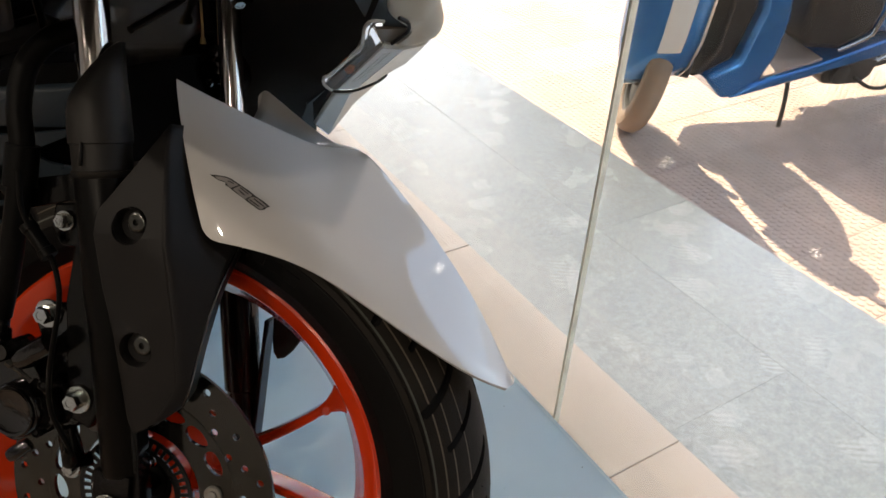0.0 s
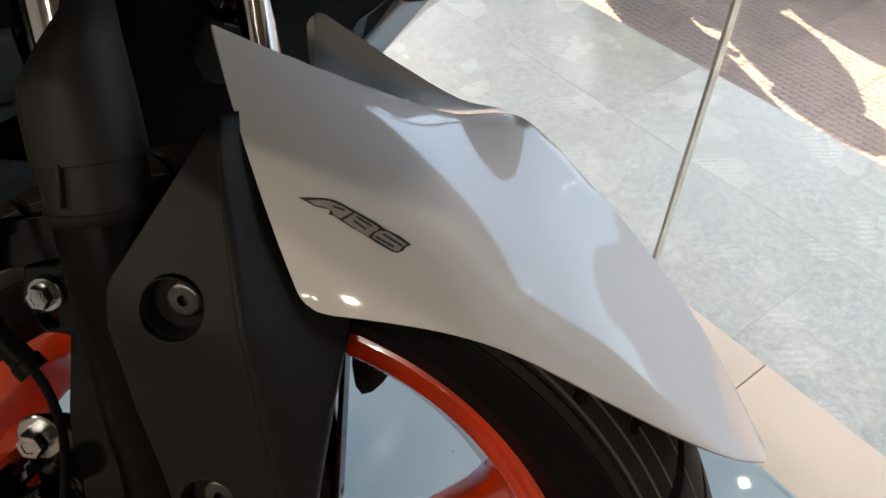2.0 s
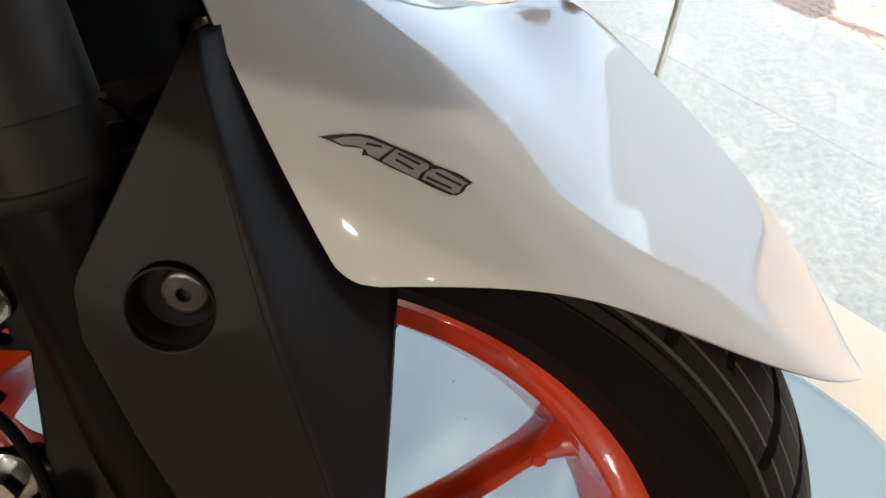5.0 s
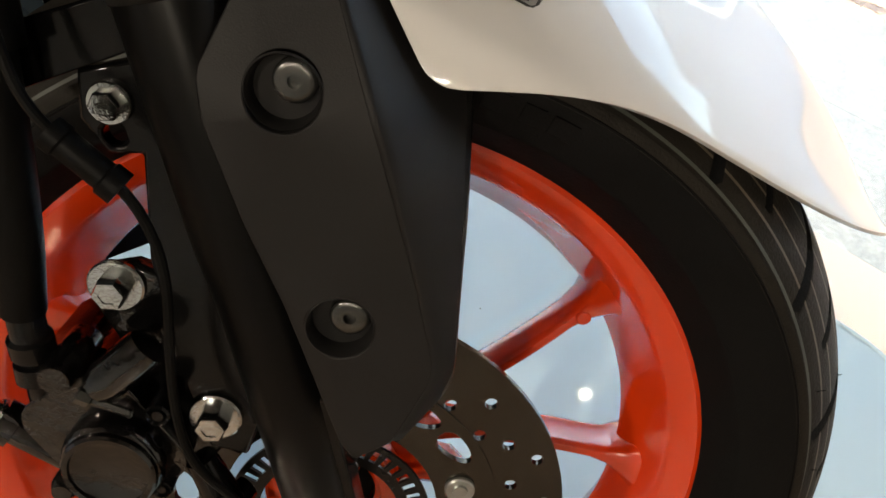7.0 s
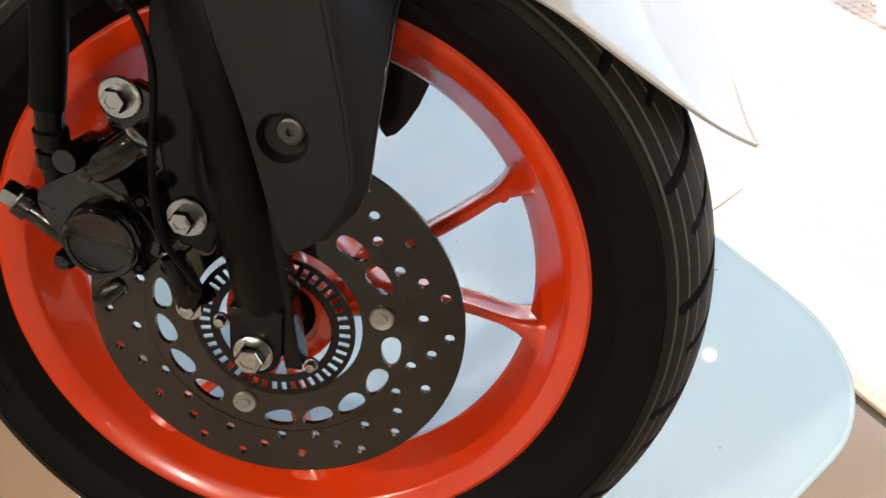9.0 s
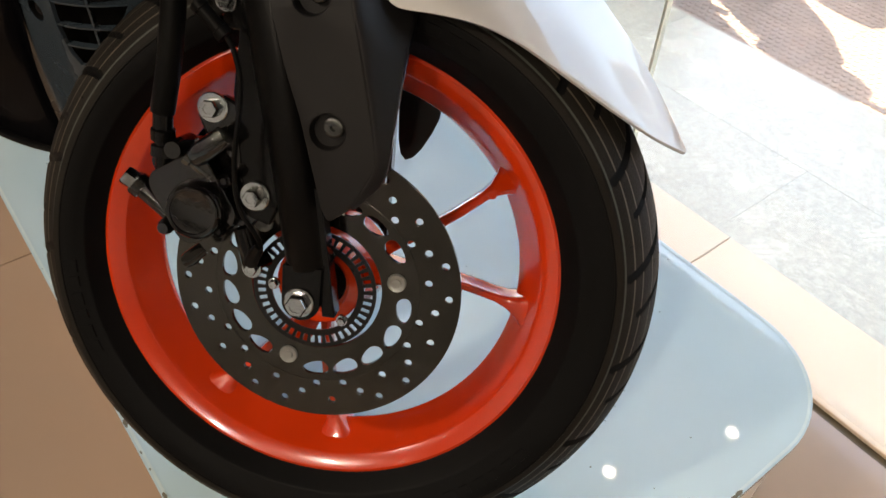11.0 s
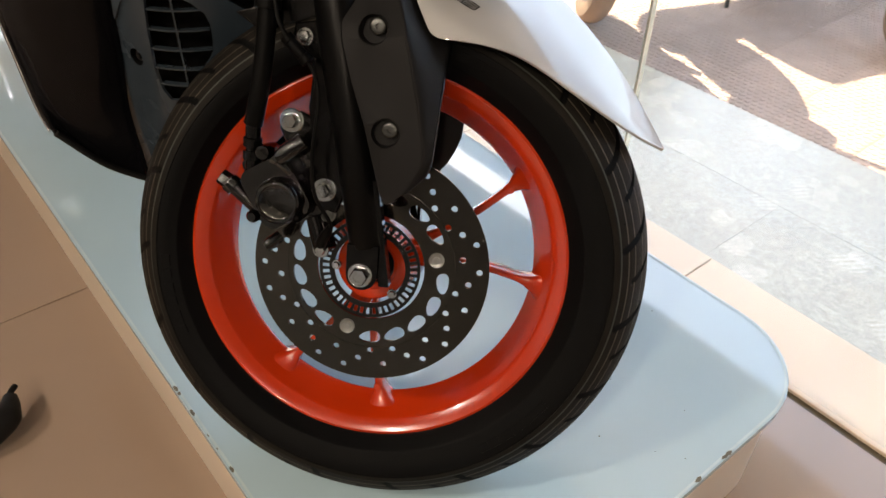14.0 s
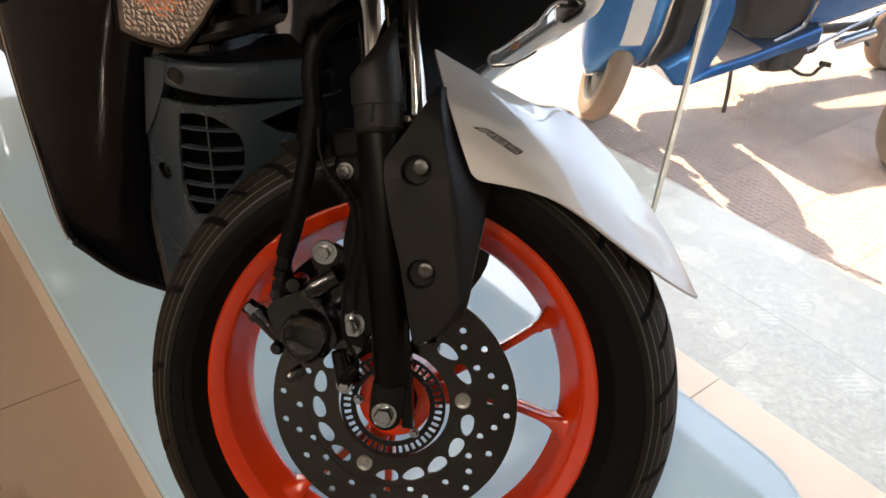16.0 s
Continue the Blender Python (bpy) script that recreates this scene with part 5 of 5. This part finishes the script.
def folded(name, polygons, material, parent, label, deep=3.0, bevel=0.0006):
    """A moulded piece of flat facets that share creases, with walls that run back from its outer edge."""
    bm = bmesh.new()
    at = {}
    for poly in polygons:
        for q in poly:
            if q not in at:
                at[q] = bm.verts.new(corner(*q))
        bm.faces.new([at[q] for q in poly])
    bmesh.ops.recalc_face_normals(bm, faces=bm.faces)
    if sum((f.normal for f in bm.faces), Vector()).dot(NOSE) < 0:
        bmesh.ops.reverse_faces(bm, faces=bm.faces)
    rim = [e for e in bm.edges if len(e.link_faces) == 1]
    for v in [q for q in bmesh.ops.extrude_edge_only(bm, edges=rim)["geom"] if isinstance(q, bmesh.types.BMVert)]:
        v.co -= NOSE * deep / 1000
    bmesh.ops.recalc_face_normals(bm, faces=bm.faces)
    return wpart(name, bm, material, parent, label, 20, bevel)


ind_l = folded("indicator", [((-2, -6, 0), (0, 0, 5), (90, 0, 5), (112, -22, 2), (118, -29, 0), (112, -31, 0), (96, -24, 0), (79, -18, 0), (29, -22, 0), (22, -25, 0), (14, -23, 0), (6, -17, 0))], LENS_SIDE, None, "clear indicator lens with a silvered lower half", 9)
folded("reflector", [((2, -6, -7), (4, -1, -7), (88, -1, -7), (110, -22, -7), (96, -22, -7), (79, -16, -7), (29, -20, -7), (14, -20, -7))], SMOKE, ind_l, "smoky reflector")
bulb = lathe_bm([(0, -0.007), (0.004, -0.0062), (0.007, -0.003), (0.0085, 0.004), (0.0085, 0.010)], 20)
bulb.transform(Matrix.Translation(corner(50, -9, -6)) @ NOSE.to_track_quat("-Y", "Z").to_matrix().to_4x4())
wpart("bulb_cover", bulb, AMBER, ind_l, "amber bulb cover", 60)
folded("silver_face", [((0, 0, 5), (85, 2, 5), (88, 22, 6), (6, 17, 6))], LENS_SILVER, ind_l, "silvered lower face of the lens")
folded("side_face", [((6, 17, 6), (88, 22, 6), (101, 39, -3), (66, 40, -6), (40, 32, -4), (24, 30, -4))], LENS_SILVER, ind_l, "silvered outer face of the lens")
for a, b in (((20, 6), (78, 9)), ((24, 10), (80, 13)), ((30, 13), (80, 17))):
    wpart("lens_line", tube_bm([corner(*a, 5.4), corner(*b, 5.4)], 0.0004, 6), COWL, ind_l, "fine moulded line")
RIM_LINE = spline([corner(*q) for q in ((127, -20), (124, -31), (112, -31), (96, -24), (79, -18), (29, -22), (22, -25), (14, -23), (6, -17), (-2, -6))], 5)
wpart("lens_rim", tube_bm([q + NOSE * 0.001 for q in RIM_LINE], 0.0016, 10), LENS, ind_l, "moulded edge of the lens")
wpart("lens_rim", tube_bm([q + NOSE * 0.0015 + LENS_V * 0.0048 for q in RIM_LINE[4:-4]], 0.0008, 8), SMOKE, ind_l, "dark inner line of the lens edge")
wpart("lens_seal", tube_bm(spline([corner(*q) for q in ((-4, -5, 1), (-4, 2, 3), (3, 18, 3), (23, 31, -4), (40, 33, -5))], 5), 0.0014, 8), SATIN, ind_l, "black seal under the lens")
folded("upper_lens", [((114, -13, 0), (122, 6, -2), (114, 9, -2), (93, 5, 3), (91, -1, 4), (112, -21, 1))], SMOKE, ind_l, "smoked upper face of the lens")
cowl = [corner(*q) for q in ((162, -37, -6), (144, -26, -4), (136, -15, -2), (131, -3, 0), (123, 7, 0), (112, 10, 1), (96, 9, 2), (96, 18, 2), (102, 28, 0), (112, 35, -2), (126, 38, -6), (143, 32, -9), (157, 23, -11), (172, 9, -12), (190, -12, -12))]
bm = bmesh.new()
cowl = spline(cowl + cowl[:1], 4)[:-1]
mid = sum(cowl, Vector()) / len(cowl)
shells = [[q - NOSE * 0.02 for q in cowl]]
for k in range(9):
    a = radians(10 * k)
    shells.append([mid + (q - mid) * math.cos(a) ** 0.6 + NOSE * 0.006 * math.sin(a) for q in cowl])
grid_bm(shells, bm, wrap=True)
bm.faces.new([bm.verts.new(q) for q in shells[-1]])
bmesh.ops.remove_doubles(bm, verts=bm.verts, dist=0.0001)
bmesh.ops.recalc_face_normals(bm, faces=bm.faces)
wpart("front_cowl", bm, COWL, None, "beige-grey rounded front cowl corner", 70)
folded("cowl_strip", [((93, -1, 5), (92, 4, 5), (95, 18, 5), (85, 3, 6)), ((95, 18, 5), (111, 37, -2), (102, 39, -3), (88, 22, 6), (85, 3, 6))], COWL, None, "beige-grey strip between cowl and lens")
folded("cowl_inner", [((118, -30, -4), (150, -62, -4), (178, -75, -4), (180, -36, -6), (142, -21, -4), (131, -18, -4))], CHAR, None, "dark inside of the cowl")
folded("nose_edge", [((4, -12, -3), (-6, 4, -3), (-84, 16, -3), (-125, 34, -3), (-110, 4, -3), (-40, -16, -3))], CHAR, None, "dark inner edge of the nose")
folded("cowl_recess", [((131, -21, -4), (140, -24, -4), (133, -1, -3), (123, 7, -3), (93, 5, -3), (114, -14, -3))], CHAR, None, "dark recess between lens and cowl")
wpart("cowl_seal", tube_bm(spline([corner(*q) for q in ((134, -10, 2), (130, 1, 3), (123, 7, 3), (114, 9, 3), (94, 6, 5))], 5), 0.0018, 8), CHAR, None, "black seal along the cowl")
folded("left_nose", [((-9, 0, 1), (-4, 16, 3), (-36, 24, 3), (-109, 42, 3), (-84, 12, 0)), ((-4, 16, 3), (28, 34, -5), (-25, 33, -4), (-82, 38, -2), (-109, 42, 3), (-36, 24, 3))], NOSE_PAINT, None, "pale silver fairing nose under the lens", 3, 0.003)
wpart("cowl_wall", grid_bm([[Vector(q) for q in r] for r in (
    ((-0.36, 0.16, 0.36), (-0.300, 0.235, 0.39), (-0.268, 0.274, 0.408)), ((-0.32, 0.18, 0.44), (-0.250, 0.240, 0.455), (-0.209, 0.268, 0.474)), ((-0.30, 0.19, 0.50), (-0.230, 0.240, 0.500), (-0.194, 0.257, 0.493)), ((-0.28, 0.19, 0.56), (-0.20, 0.25, 0.550), (-0.150, 0.270, 0.536)), ((-0.26, 0.19, 0.62), (-0.16, 0.25, 0.600), (-0.118, 0.268, 0.571)), ((-0.23, 0.19, 0.70), (-0.10, 0.24, 0.68), (-0.05, 0.262, 0.65)))]), SATIN, None, "black inner wall of the cowl", 60)

# yokes, cable and small things round the fork
lpart("lower_yoke", plate_bm([(-0.095, 0.412), (-0.030, 0.402), (-0.034, 0.440), (-0.095, 0.446)], [], -0.062, 0.196), BLACK, None, "black lower fork yoke", bevel=0.004)
lpart("yoke_bolt", bolt_bm((-0.040, 0.155, 0.404), 0.006, 0.006, 0.008, (0.5, -0.3, -0.8)), ZINC, None, "zinc yoke bolt")
lpart("clutch_cable", tube_bm(spline([(-0.055, 0.02, 0.355), (-0.052, 0.05, 0.372), (-0.05, 0.085, 0.392), (-0.05, 0.10, 0.41)], 6), 0.003, 10), HOSE, None, "thin black cable")
wpart("cable_end", tube_bm([(-0.262, 0.165, 0.518), (-0.2635, 0.166, 0.523), (-0.264, 0.1662, 0.524), (-0.267, 0.168, 0.532), (-0.278, 0.173, 0.562)], [0.0028, 0.0022, 0.0013, 0.0012, 0.0012], 10), BRASS, None, "small brass cable end")

# ---- things on the shop floor ----
stand = thing("paddock_stand", "black tubular paddock stand lying on the tiled floor", "stand", at=(-0.75, -0.45, FLOOR))
base = Matrix.Translation((0.75, 0.45, -FLOOR))
part("tube", tube_bm(spline([(-0.4740, -0.3295, -0.1320), (-0.4500, -0.3380, -0.1340), (-0.4300, -0.3560, -0.1370), (-0.4300, -0.4000, -0.1430), (-0.50, -0.52, -0.149), (-0.75, -0.70, -0.149)], 6), [0.003] + [0.0095 + 0.010 * min(1.0, k / 8) for k in range(30)], 16), SATIN, stand, "", base)
part("hook", tube_bm(spline([(-0.4700, -0.3320, -0.1310), (-0.4780, -0.3260, -0.1300), (-0.4840, -0.3180, -0.1290)], 5), [0.0045] * 10 + [0.0035], 12), SATIN, stand, "", base)
part("rubber_foot", tube_bm([(-0.43, -0.40, -0.143), (-0.43, -0.405, FLOOR)], 0.014, 18), RUBBER, stand, "black rubber foot", base)

# ---- scooters parked in the yard ----
def yard_scooter(name, label, paint):
    """A parked scooter: s runs back from the front wheel, l to the scooter's left, h up. Its origin is under the front wheel."""
    sc = thing(name, label, "scooter", "scooters in the yard")

    def side(points, w0, w1):
        bm = plate_bm(points, [], w0, w1)
        return bm

    def sp(nm, bm, material, label_="", bevel=0.0, parent=None, turn=None):
        return part(nm, bm, material, parent or sc, label_, turn, 40, bevel)

    wheel_turn = Matrix.Translation((0.03, 0, 0.215)) @ Matrix.Rotation(radians(60), 4, "Z") @ Matrix.Rotation(radians(10), 4, "X")
    w = sp("front_tyre", lathe_bm([(0.14, -0.040), (0.165, -0.047), (0.195, -0.042), (0.212, -0.020), (0.215, 0.0), (0.212, 0.020), (0.195, 0.042), (0.165, 0.047), (0.14, 0.040)], 56, closed=True), DUST, "dusty front tyre", 0, None, wheel_turn)
    sp("front_rim", lathe_bm([(0.128, -0.030), (0.141, -0.036), (0.141, 0.036), (0.128, 0.030)], 40, closed=True), ENGINE, "", 0, w, wheel_turn)
    sp("front_hub", lathe_bm([(0.0, -0.05), (0.03, -0.05), (0.045, -0.01), (0.03, 0.05), (0.0, 0.05)], 24), ENGINE, "", 0, w, wheel_turn)
    for k in range(5):
        a = 2 * math.pi * k / 5
        sp("wheel_spoke", tube_bm([(0.03 * math.cos(a), 0, 0.03 * math.sin(a)), (0.132 * math.cos(a), 0, 0.132 * math.sin(a))], 0.011, 8), ENGINE, "", 0, w, wheel_turn)
    sp("brake_plate", lathe_bm([(0, -0.022), (0.10, -0.022), (0.112, -0.016), (0.112, 0.016), (0.10, 0.022), (0, 0.022)], 32), ENGINE, "dark brake plate", 0, w, wheel_turn)
    guard = []
    for k in range(13):
        a = radians(62 + 90 * k / 12)
        guard.append([Vector((r * math.cos(a) * -1, y, r * math.sin(a))) for r, y in ((0.20, -0.056), (0.224, -0.048), (0.232, 0.0), (0.224, 0.048), (0.20, 0.056))])
    sp("mudguard", grid_bm(guard), CHAR, "black front mudguard", 0, None, wheel_turn)
    for y in (-0.055, 0.055):
        sp("fork_tube", tube_bm([(0.04, y, 0.20), (0.16, y * 0.9, 0.52)], 0.016, 14), ENGINE)
    shield = []
    for s_, h, wd in ((-0.10, 0.80, 0.21), (-0.10, 0.60, 0.21), (-0.10, 0.46, 0.205), (-0.10, 0.37, 0.195), (-0.095, 0.30, 0.17), (-0.085, 0.245, 0.125), (-0.07, 0.215, 0.06)):
        shield.append([Vector((s_ + 0.16 * abs(q) ** 2.2, wd * q, h + 0.05 * abs(q) ** 2 * (h < 0.45))) for q in (k / 8 for k in range(-8, 9))])
    fs = sp("front_shield", grid_bm(shield), paint, "glossy front shield")
    thick(fs, 0.006)
    sp("shield_trim", tube_bm([r[0] for r in shield[:1]] + [r[0] + Vector((0, -0.004, 0)) for r in shield] + [q + Vector((0, 0, -0.004)) for q in shield[-1]], 0.006, 8), SILVER, "pale trim round the shield", 0, fs)
    sp("shield_stripe", grid_bm([[r[k] + Vector((-0.006, -0.002, 0)) for k in (1, 2, 3)] for r in shield[:4]]), WHITE, "white panel on the shield", 0, fs)
    lowers = [(0.17, 0.29), (0.276, 0.186), (0.36, 0.190), (0.435, 0.25), (0.475, 0.36), (0.475, 0.49), (0.43, 0.66), (0.34, 0.82), (0.27, 0.82), (0.335, 0.54), (0.30, 0.34)]
    sp("leg_shield", side(lowers, -0.17, 0.17), paint, "glossy inner leg shield", 0.02)
    sp("shield_core", side([(0.05, 0.29), (0.13, 0.265), (0.13, 0.36), (0.12, 0.52), (0.10, 0.80), (0.02, 0.80), (0.00, 0.5)], -0.13, 0.13), CHAR, "", 0.015)
    sp("shield_lining", side([(0.14, 0.27), (0.30, 0.335), (0.335, 0.53), (0.28, 0.80), (0.19, 0.80), (0.215, 0.53), (0.215, 0.38)], -0.13, 0.13), CHAR, "", 0.015)
    sp("floor_sill", side([(0.30, 0.192), (0.433, 0.212), (0.682, 0.252), (1.05, 0.325), (1.04, 0.39), (0.69, 0.298), (0.42, 0.252), (0.36, 0.235)], -0.185, 0.185), paint, "glossy floorboard edge", 0.012)
    sp("floor_mat", side([(0.40, 0.235), (0.55, 0.272), (0.72, 0.30), (0.72, 0.314), (0.55, 0.286), (0.40, 0.249)], -0.16, 0.16), PAVE_BED, "dusty pale floor mat", 0.004)
    sp("seat_panel", side([(0.54, 0.66), (0.55, 0.52), (0.575, 0.386), (0.63, 0.362), (0.766, 0.345), (0.913, 0.402), (0.93, 0.52), (0.88, 0.66)], -0.165, 0.165), CHAR, "black plastic panel under the seat", 0.025)
    sp("panel_trim", tube_bm([(0.766, -0.170, 0.345), (0.84, -0.172, 0.370), (0.913, -0.172, 0.402), (0.930, -0.172, 0.52)], 0.008, 8), SILVER, "pale trim")
    sp("rear_panel", side([(0.92, 0.41), (1.04, 0.385), (1.25, 0.42), (1.70, 0.50), (2.05, 0.64), (1.20, 0.72), (0.90, 0.66)], -0.175, 0.175), paint, "glossy rear side panel", 0.03)
    sp("seat", side([(0.55, 0.68), (0.58, 0.75), (0.80, 0.76), (1.0, 0.80), (1.55, 0.84), (1.70, 0.80), (1.60, 0.70), (0.9, 0.68)], -0.13, 0.13), CHAR, "black seat", 0.03)
    eng = sp("engine", side([(0.77, 0.29), (0.785, 0.205), (0.81, 0.178), (0.90, 0.165), (1.00, 0.160), (1.045, 0.185), (1.06, 0.27), (0.92, 0.31)], -0.14, 0.11), ENGINE, "dark oily engine casing", 0.012)
    sp("clutch_cover", lathe_bm([(0, -0.165), (0.030, -0.165), (0.042, -0.158), (0.046, -0.13), (0, -0.13)], 28, 0, 0.86, 0.225), ENGINE, "", 0, eng)
    sp("cylinder", tube_bm([(1.00, -0.06, 0.235), (1.17, -0.06, 0.262)], 0.040, 20), ENGINE, "", 0, eng)
    for k in range(6):
        sp("cooling_fin", tube_bm([(1.055 + 0.018 * k, -0.06, 0.244 + 0.0029 * k), (1.061 + 0.018 * k, -0.06, 0.245 + 0.0029 * k)], 0.060, 20), ENGINE, "", 0, eng)
    sp("kick_lever", tube_bm(spline([(0.95, -0.15, 0.20), (1.02, -0.18, 0.165), (1.09, -0.19, 0.160), (1.12, -0.19, 0.185), (1.14, -0.20, 0.215)], 5), 0.008, 10), ENGINE, "black kick lever", 0, eng)
    sp("lever_rubber", tube_bm([(1.130, -0.175, 0.205), (1.150, -0.220, 0.212)], 0.012, 12), CHAR, "", 0, eng)
    sp("exhaust", tube_bm(spline([(1.29, -0.11, 0.250), (1.31, -0.115, 0.258), (1.48, -0.12, 0.290), (1.50, -0.12, 0.294)], 3), [0.016, 0.026, 0.030, 0.030, 0.030, 0.030, 0.030, 0.030, 0.026, 0.016], 18), SILVER, "silver silencer")
    # hidden behind the panel; added only to shade the paving beside the engine
    sp("shadow_tube", tube_bm([(0.88, 0.17, 0.20), (1.02, 0.19, 0.25), (1.10, 0.195, 0.265), (1.72, 0.20, 0.30), (1.76, 0.20, 0.302)], [0.022, 0.035, 0.072, 0.078, 0.05], 20), ENGINE, "hidden dark tube added on the far side to cast shadow")
    sp("silencer_bracket", tube_bm([(1.47, -0.12, 0.40), (1.46, -0.125, 0.26), (1.49, -0.14, 0.235)], 0.009, 8), ENGINE)
    sp("lower_trim", tube_bm(spline([(0.99, -0.180, 0.285), (1.18, -0.182, 0.355), (1.42, -0.182, 0.435)], 5), 0.008, 8), SILVER, "pale trim under the side panel")
    sp("rear_tyre", lathe_bm([(0.13, -0.045), (0.19, -0.05), (0.212, -0.02), (0.215, 0.0), (0.212, 0.02), (0.19, 0.05), (0.13, 0.045)], 48, 0, 1.93, 0.215, closed=True), DUST, "dusty rear tyre")
    sp("rear_wheel_disc", lathe_bm([(0, -0.03), (0.05, -0.035), (0.135, -0.02), (0.135, 0.02), (0.05, 0.035), (0, 0.03)], 32, 0, 1.93, 0.215), ENGINE)
    sp("swing_arm", tube_bm([(1.05, 0.06, 0.25), (1.93, 0.06, 0.22)], 0.025, 12), ENGINE)
    sp("side_stand", tube_bm(spline([(0.655, -0.08, 0.25), (0.645, -0.13, 0.12), (0.630, -0.165, 0.012)], 6), 0.009, 12), ENGINE, "thin black side stand")
    sp("stand_foot", box_bm(0.610, 0.650, -0.185, -0.150, 0.0, 0.012), ENGINE, "", 0.003)
    sp("handlebar", tube_bm(spline([(0.30, -0.34, 0.98), (0.26, -0.20, 0.98), (0.24, 0, 0.96), (0.26, 0.20, 0.98), (0.30, 0.34, 0.98)], 6), 0.014, 12), ENGINE)
    sp("headset", side([(0.14, 0.86), (0.20, 1.0), (0.32, 1.0), (0.34, 0.90), (0.25, 0.84)], -0.16, 0.16), paint, "", 0.04)
    for y in (-0.30, 0.30):
        m = sp("mirror", tube_bm([(0.27, y * 0.8, 0.99), (0.25, y, 1.10), (0.25, y * 1.15, 1.16)], 0.006, 8), ENGINE)
        sp("mirror_head", lathe_bm([(0, -0.012), (0.045, -0.008), (0.055, 0.0), (0.045, 0.01), (0, 0.012)], 24), ENGINE, "", 0, m, Matrix.Translation((0.25, y * 1.2, 1.20)) @ Matrix.Rotation(radians(90), 4, "Z"))
    return sc


blue = yard_scooter("parked_scooter", "dusty blue scooter parked on its side stand in the paved yard", BLUE)
YAW = math.degrees(math.atan2(0.98, 0.19))
blue.matrix_basis = Matrix.Translation((-1.549, 2.135, YARD)) @ Matrix.Rotation(radians(YAW), 4, "Z") @ Matrix.Rotation(radians(6), 4, "X")

dark = yard_scooter("parked_scooter", "dark grey scooter parked beside the blue one in the yard", CHAR)
dark.matrix_basis = Matrix.Translation((-0.572, 2.865, YARD)) @ Matrix.Rotation(radians(YAW), 4, "Z") @ Matrix.Rotation(radians(6), 4, "X")

# ---- lamps under the canopy ----
for x, y in ((-0.545, 1.665), (-0.325, 2.33)):
    spot = copy_thing(lamp0, Matrix.Translation((x, y, CANOPY)))
    spot.scale = (0.42, 0.42, 0.42)

# ---- pieces of the floor, sill, landing and yard ----
def piece_mesh(name, lx, ly, h, edge_, material, studs=0):
    bm = bmesh.new()
    rows_ = []
    for z, i in ((0.0, 0.0), (h - edge_, 0.0), (h, edge_)):
        rows_.append([(i, i, z), (lx - i, i, z), (lx - i, ly - i, z), (i, ly - i, z)])
    grid_bm(rows_, bm, wrap=True)
    bm.faces.new([bm.verts.new(q) for q in rows_[-1]])
    if studs:
        p = lx / studs
        for i in range(studs):
            for j in range(studs):
                cx, cy = (i + 0.48 + (0.25 if j % 2 else -0.25) * (0 < i < studs - 1)) * p, (j + 0.5) * p
                lo_r = [(cx + p * 0.44 * math.cos(a), cy + p * 0.44 * math.sin(a), h - 0.0005) for a in (math.pi * k / 4 for k in range(8))]
                hi_r = [(cx + p * 0.34 * math.cos(a), cy + p * 0.34 * math.sin(a), h + 0.0022) for a in (math.pi * k / 4 for k in range(8))]
                grid_bm([lo_r, hi_r], bm, wrap=True)
                bm.faces.new([bm.verts.new(q) for q in hi_r])
    bmesh.ops.recalc_face_normals(bm, faces=bm.faces)
    me = bpy.data.meshes.new(name)
    bm.to_mesh(me)
    bm.free()
    me.materials.append(material)
    return me


def lay(name, me, parent, x, y, z, turn=0.0):
    ob = new(name, me)
    ob.parent = parent
    ob.matrix_basis = pose(x, y, z, 0, 0, turn)
    return ob


def vary(m, amount):
    """Lets each laid piece differ a little in tone."""
    n, l = m.node_tree.nodes, m.node_tree.links
    p = n["Principled BSDF"]
    old = p.inputs["Base Color"].links[0].from_socket
    info, hsv, r = n.new("ShaderNodeObjectInfo"), n.new("ShaderNodeHueSaturation"), n.new("ShaderNodeMapRange")
    r.inputs["To Min"].default_value, r.inputs["To Max"].default_value = 1 - amount, 1 + amount
    l.new(info.outputs["Random"], r.inputs["Value"])
    l.new(r.outputs["Result"], hsv.inputs["Value"])
    l.new(old, hsv.inputs["Color"])
    l.new(hsv.outputs["Color"], p.inputs["Base Color"])


for m, amount in ((TILE, 0.03), (SILLTILE, 0.03), (STONE, 0.03), (PAVER, 0.12)):
    vary(m, amount)
T = 0.63
tile_me = piece_mesh("floor_tile", T - 0.0025, T - 0.0025, 0.008, 0.0008, TILE)
for i in range(-11, 11):
    for j in range(10):
        lay("tile", tile_me, floor, -0.05 + T * i, 0.6050 - T * (j + 1), FLOOR - 0.008)
sill_me = piece_mesh("sill_tile", T - 0.0016, 0.1680, 0.010, 0.0012, SILLTILE)
for i in range(-11, 11):
    lay("tile", sill_me, sill, -0.0488 + T * i, 0.6190, FLOOR - 0.010)
stone_a = piece_mesh("stone_slab", 0.8997, 0.4892, 0.02, 0.0004, STONE)
stone_b = piece_mesh("stone_slab", 0.8997, 0.3338, 0.02, 0.0004, STONE)
for i in range(-7, 7):
    lay("stone_slab", stone_a, landing, -0.163 + 0.9 * i, 0.792, LANDING - 0.02)
    lay("stone_slab", stone_b, landing, 0.125 + 0.9 * i, 1.2815, LANDING - 0.02)
paver_me = piece_mesh("paver", 0.2985, 0.2985, 0.022, 0.001, PAVER, 11)
for i in range(16):
    for j in range(17):
        lay("paver", paver_me, ground, -3.9 + 0.3 * i, 1.62 + 0.3 * j, YARD - 0.024, 0)
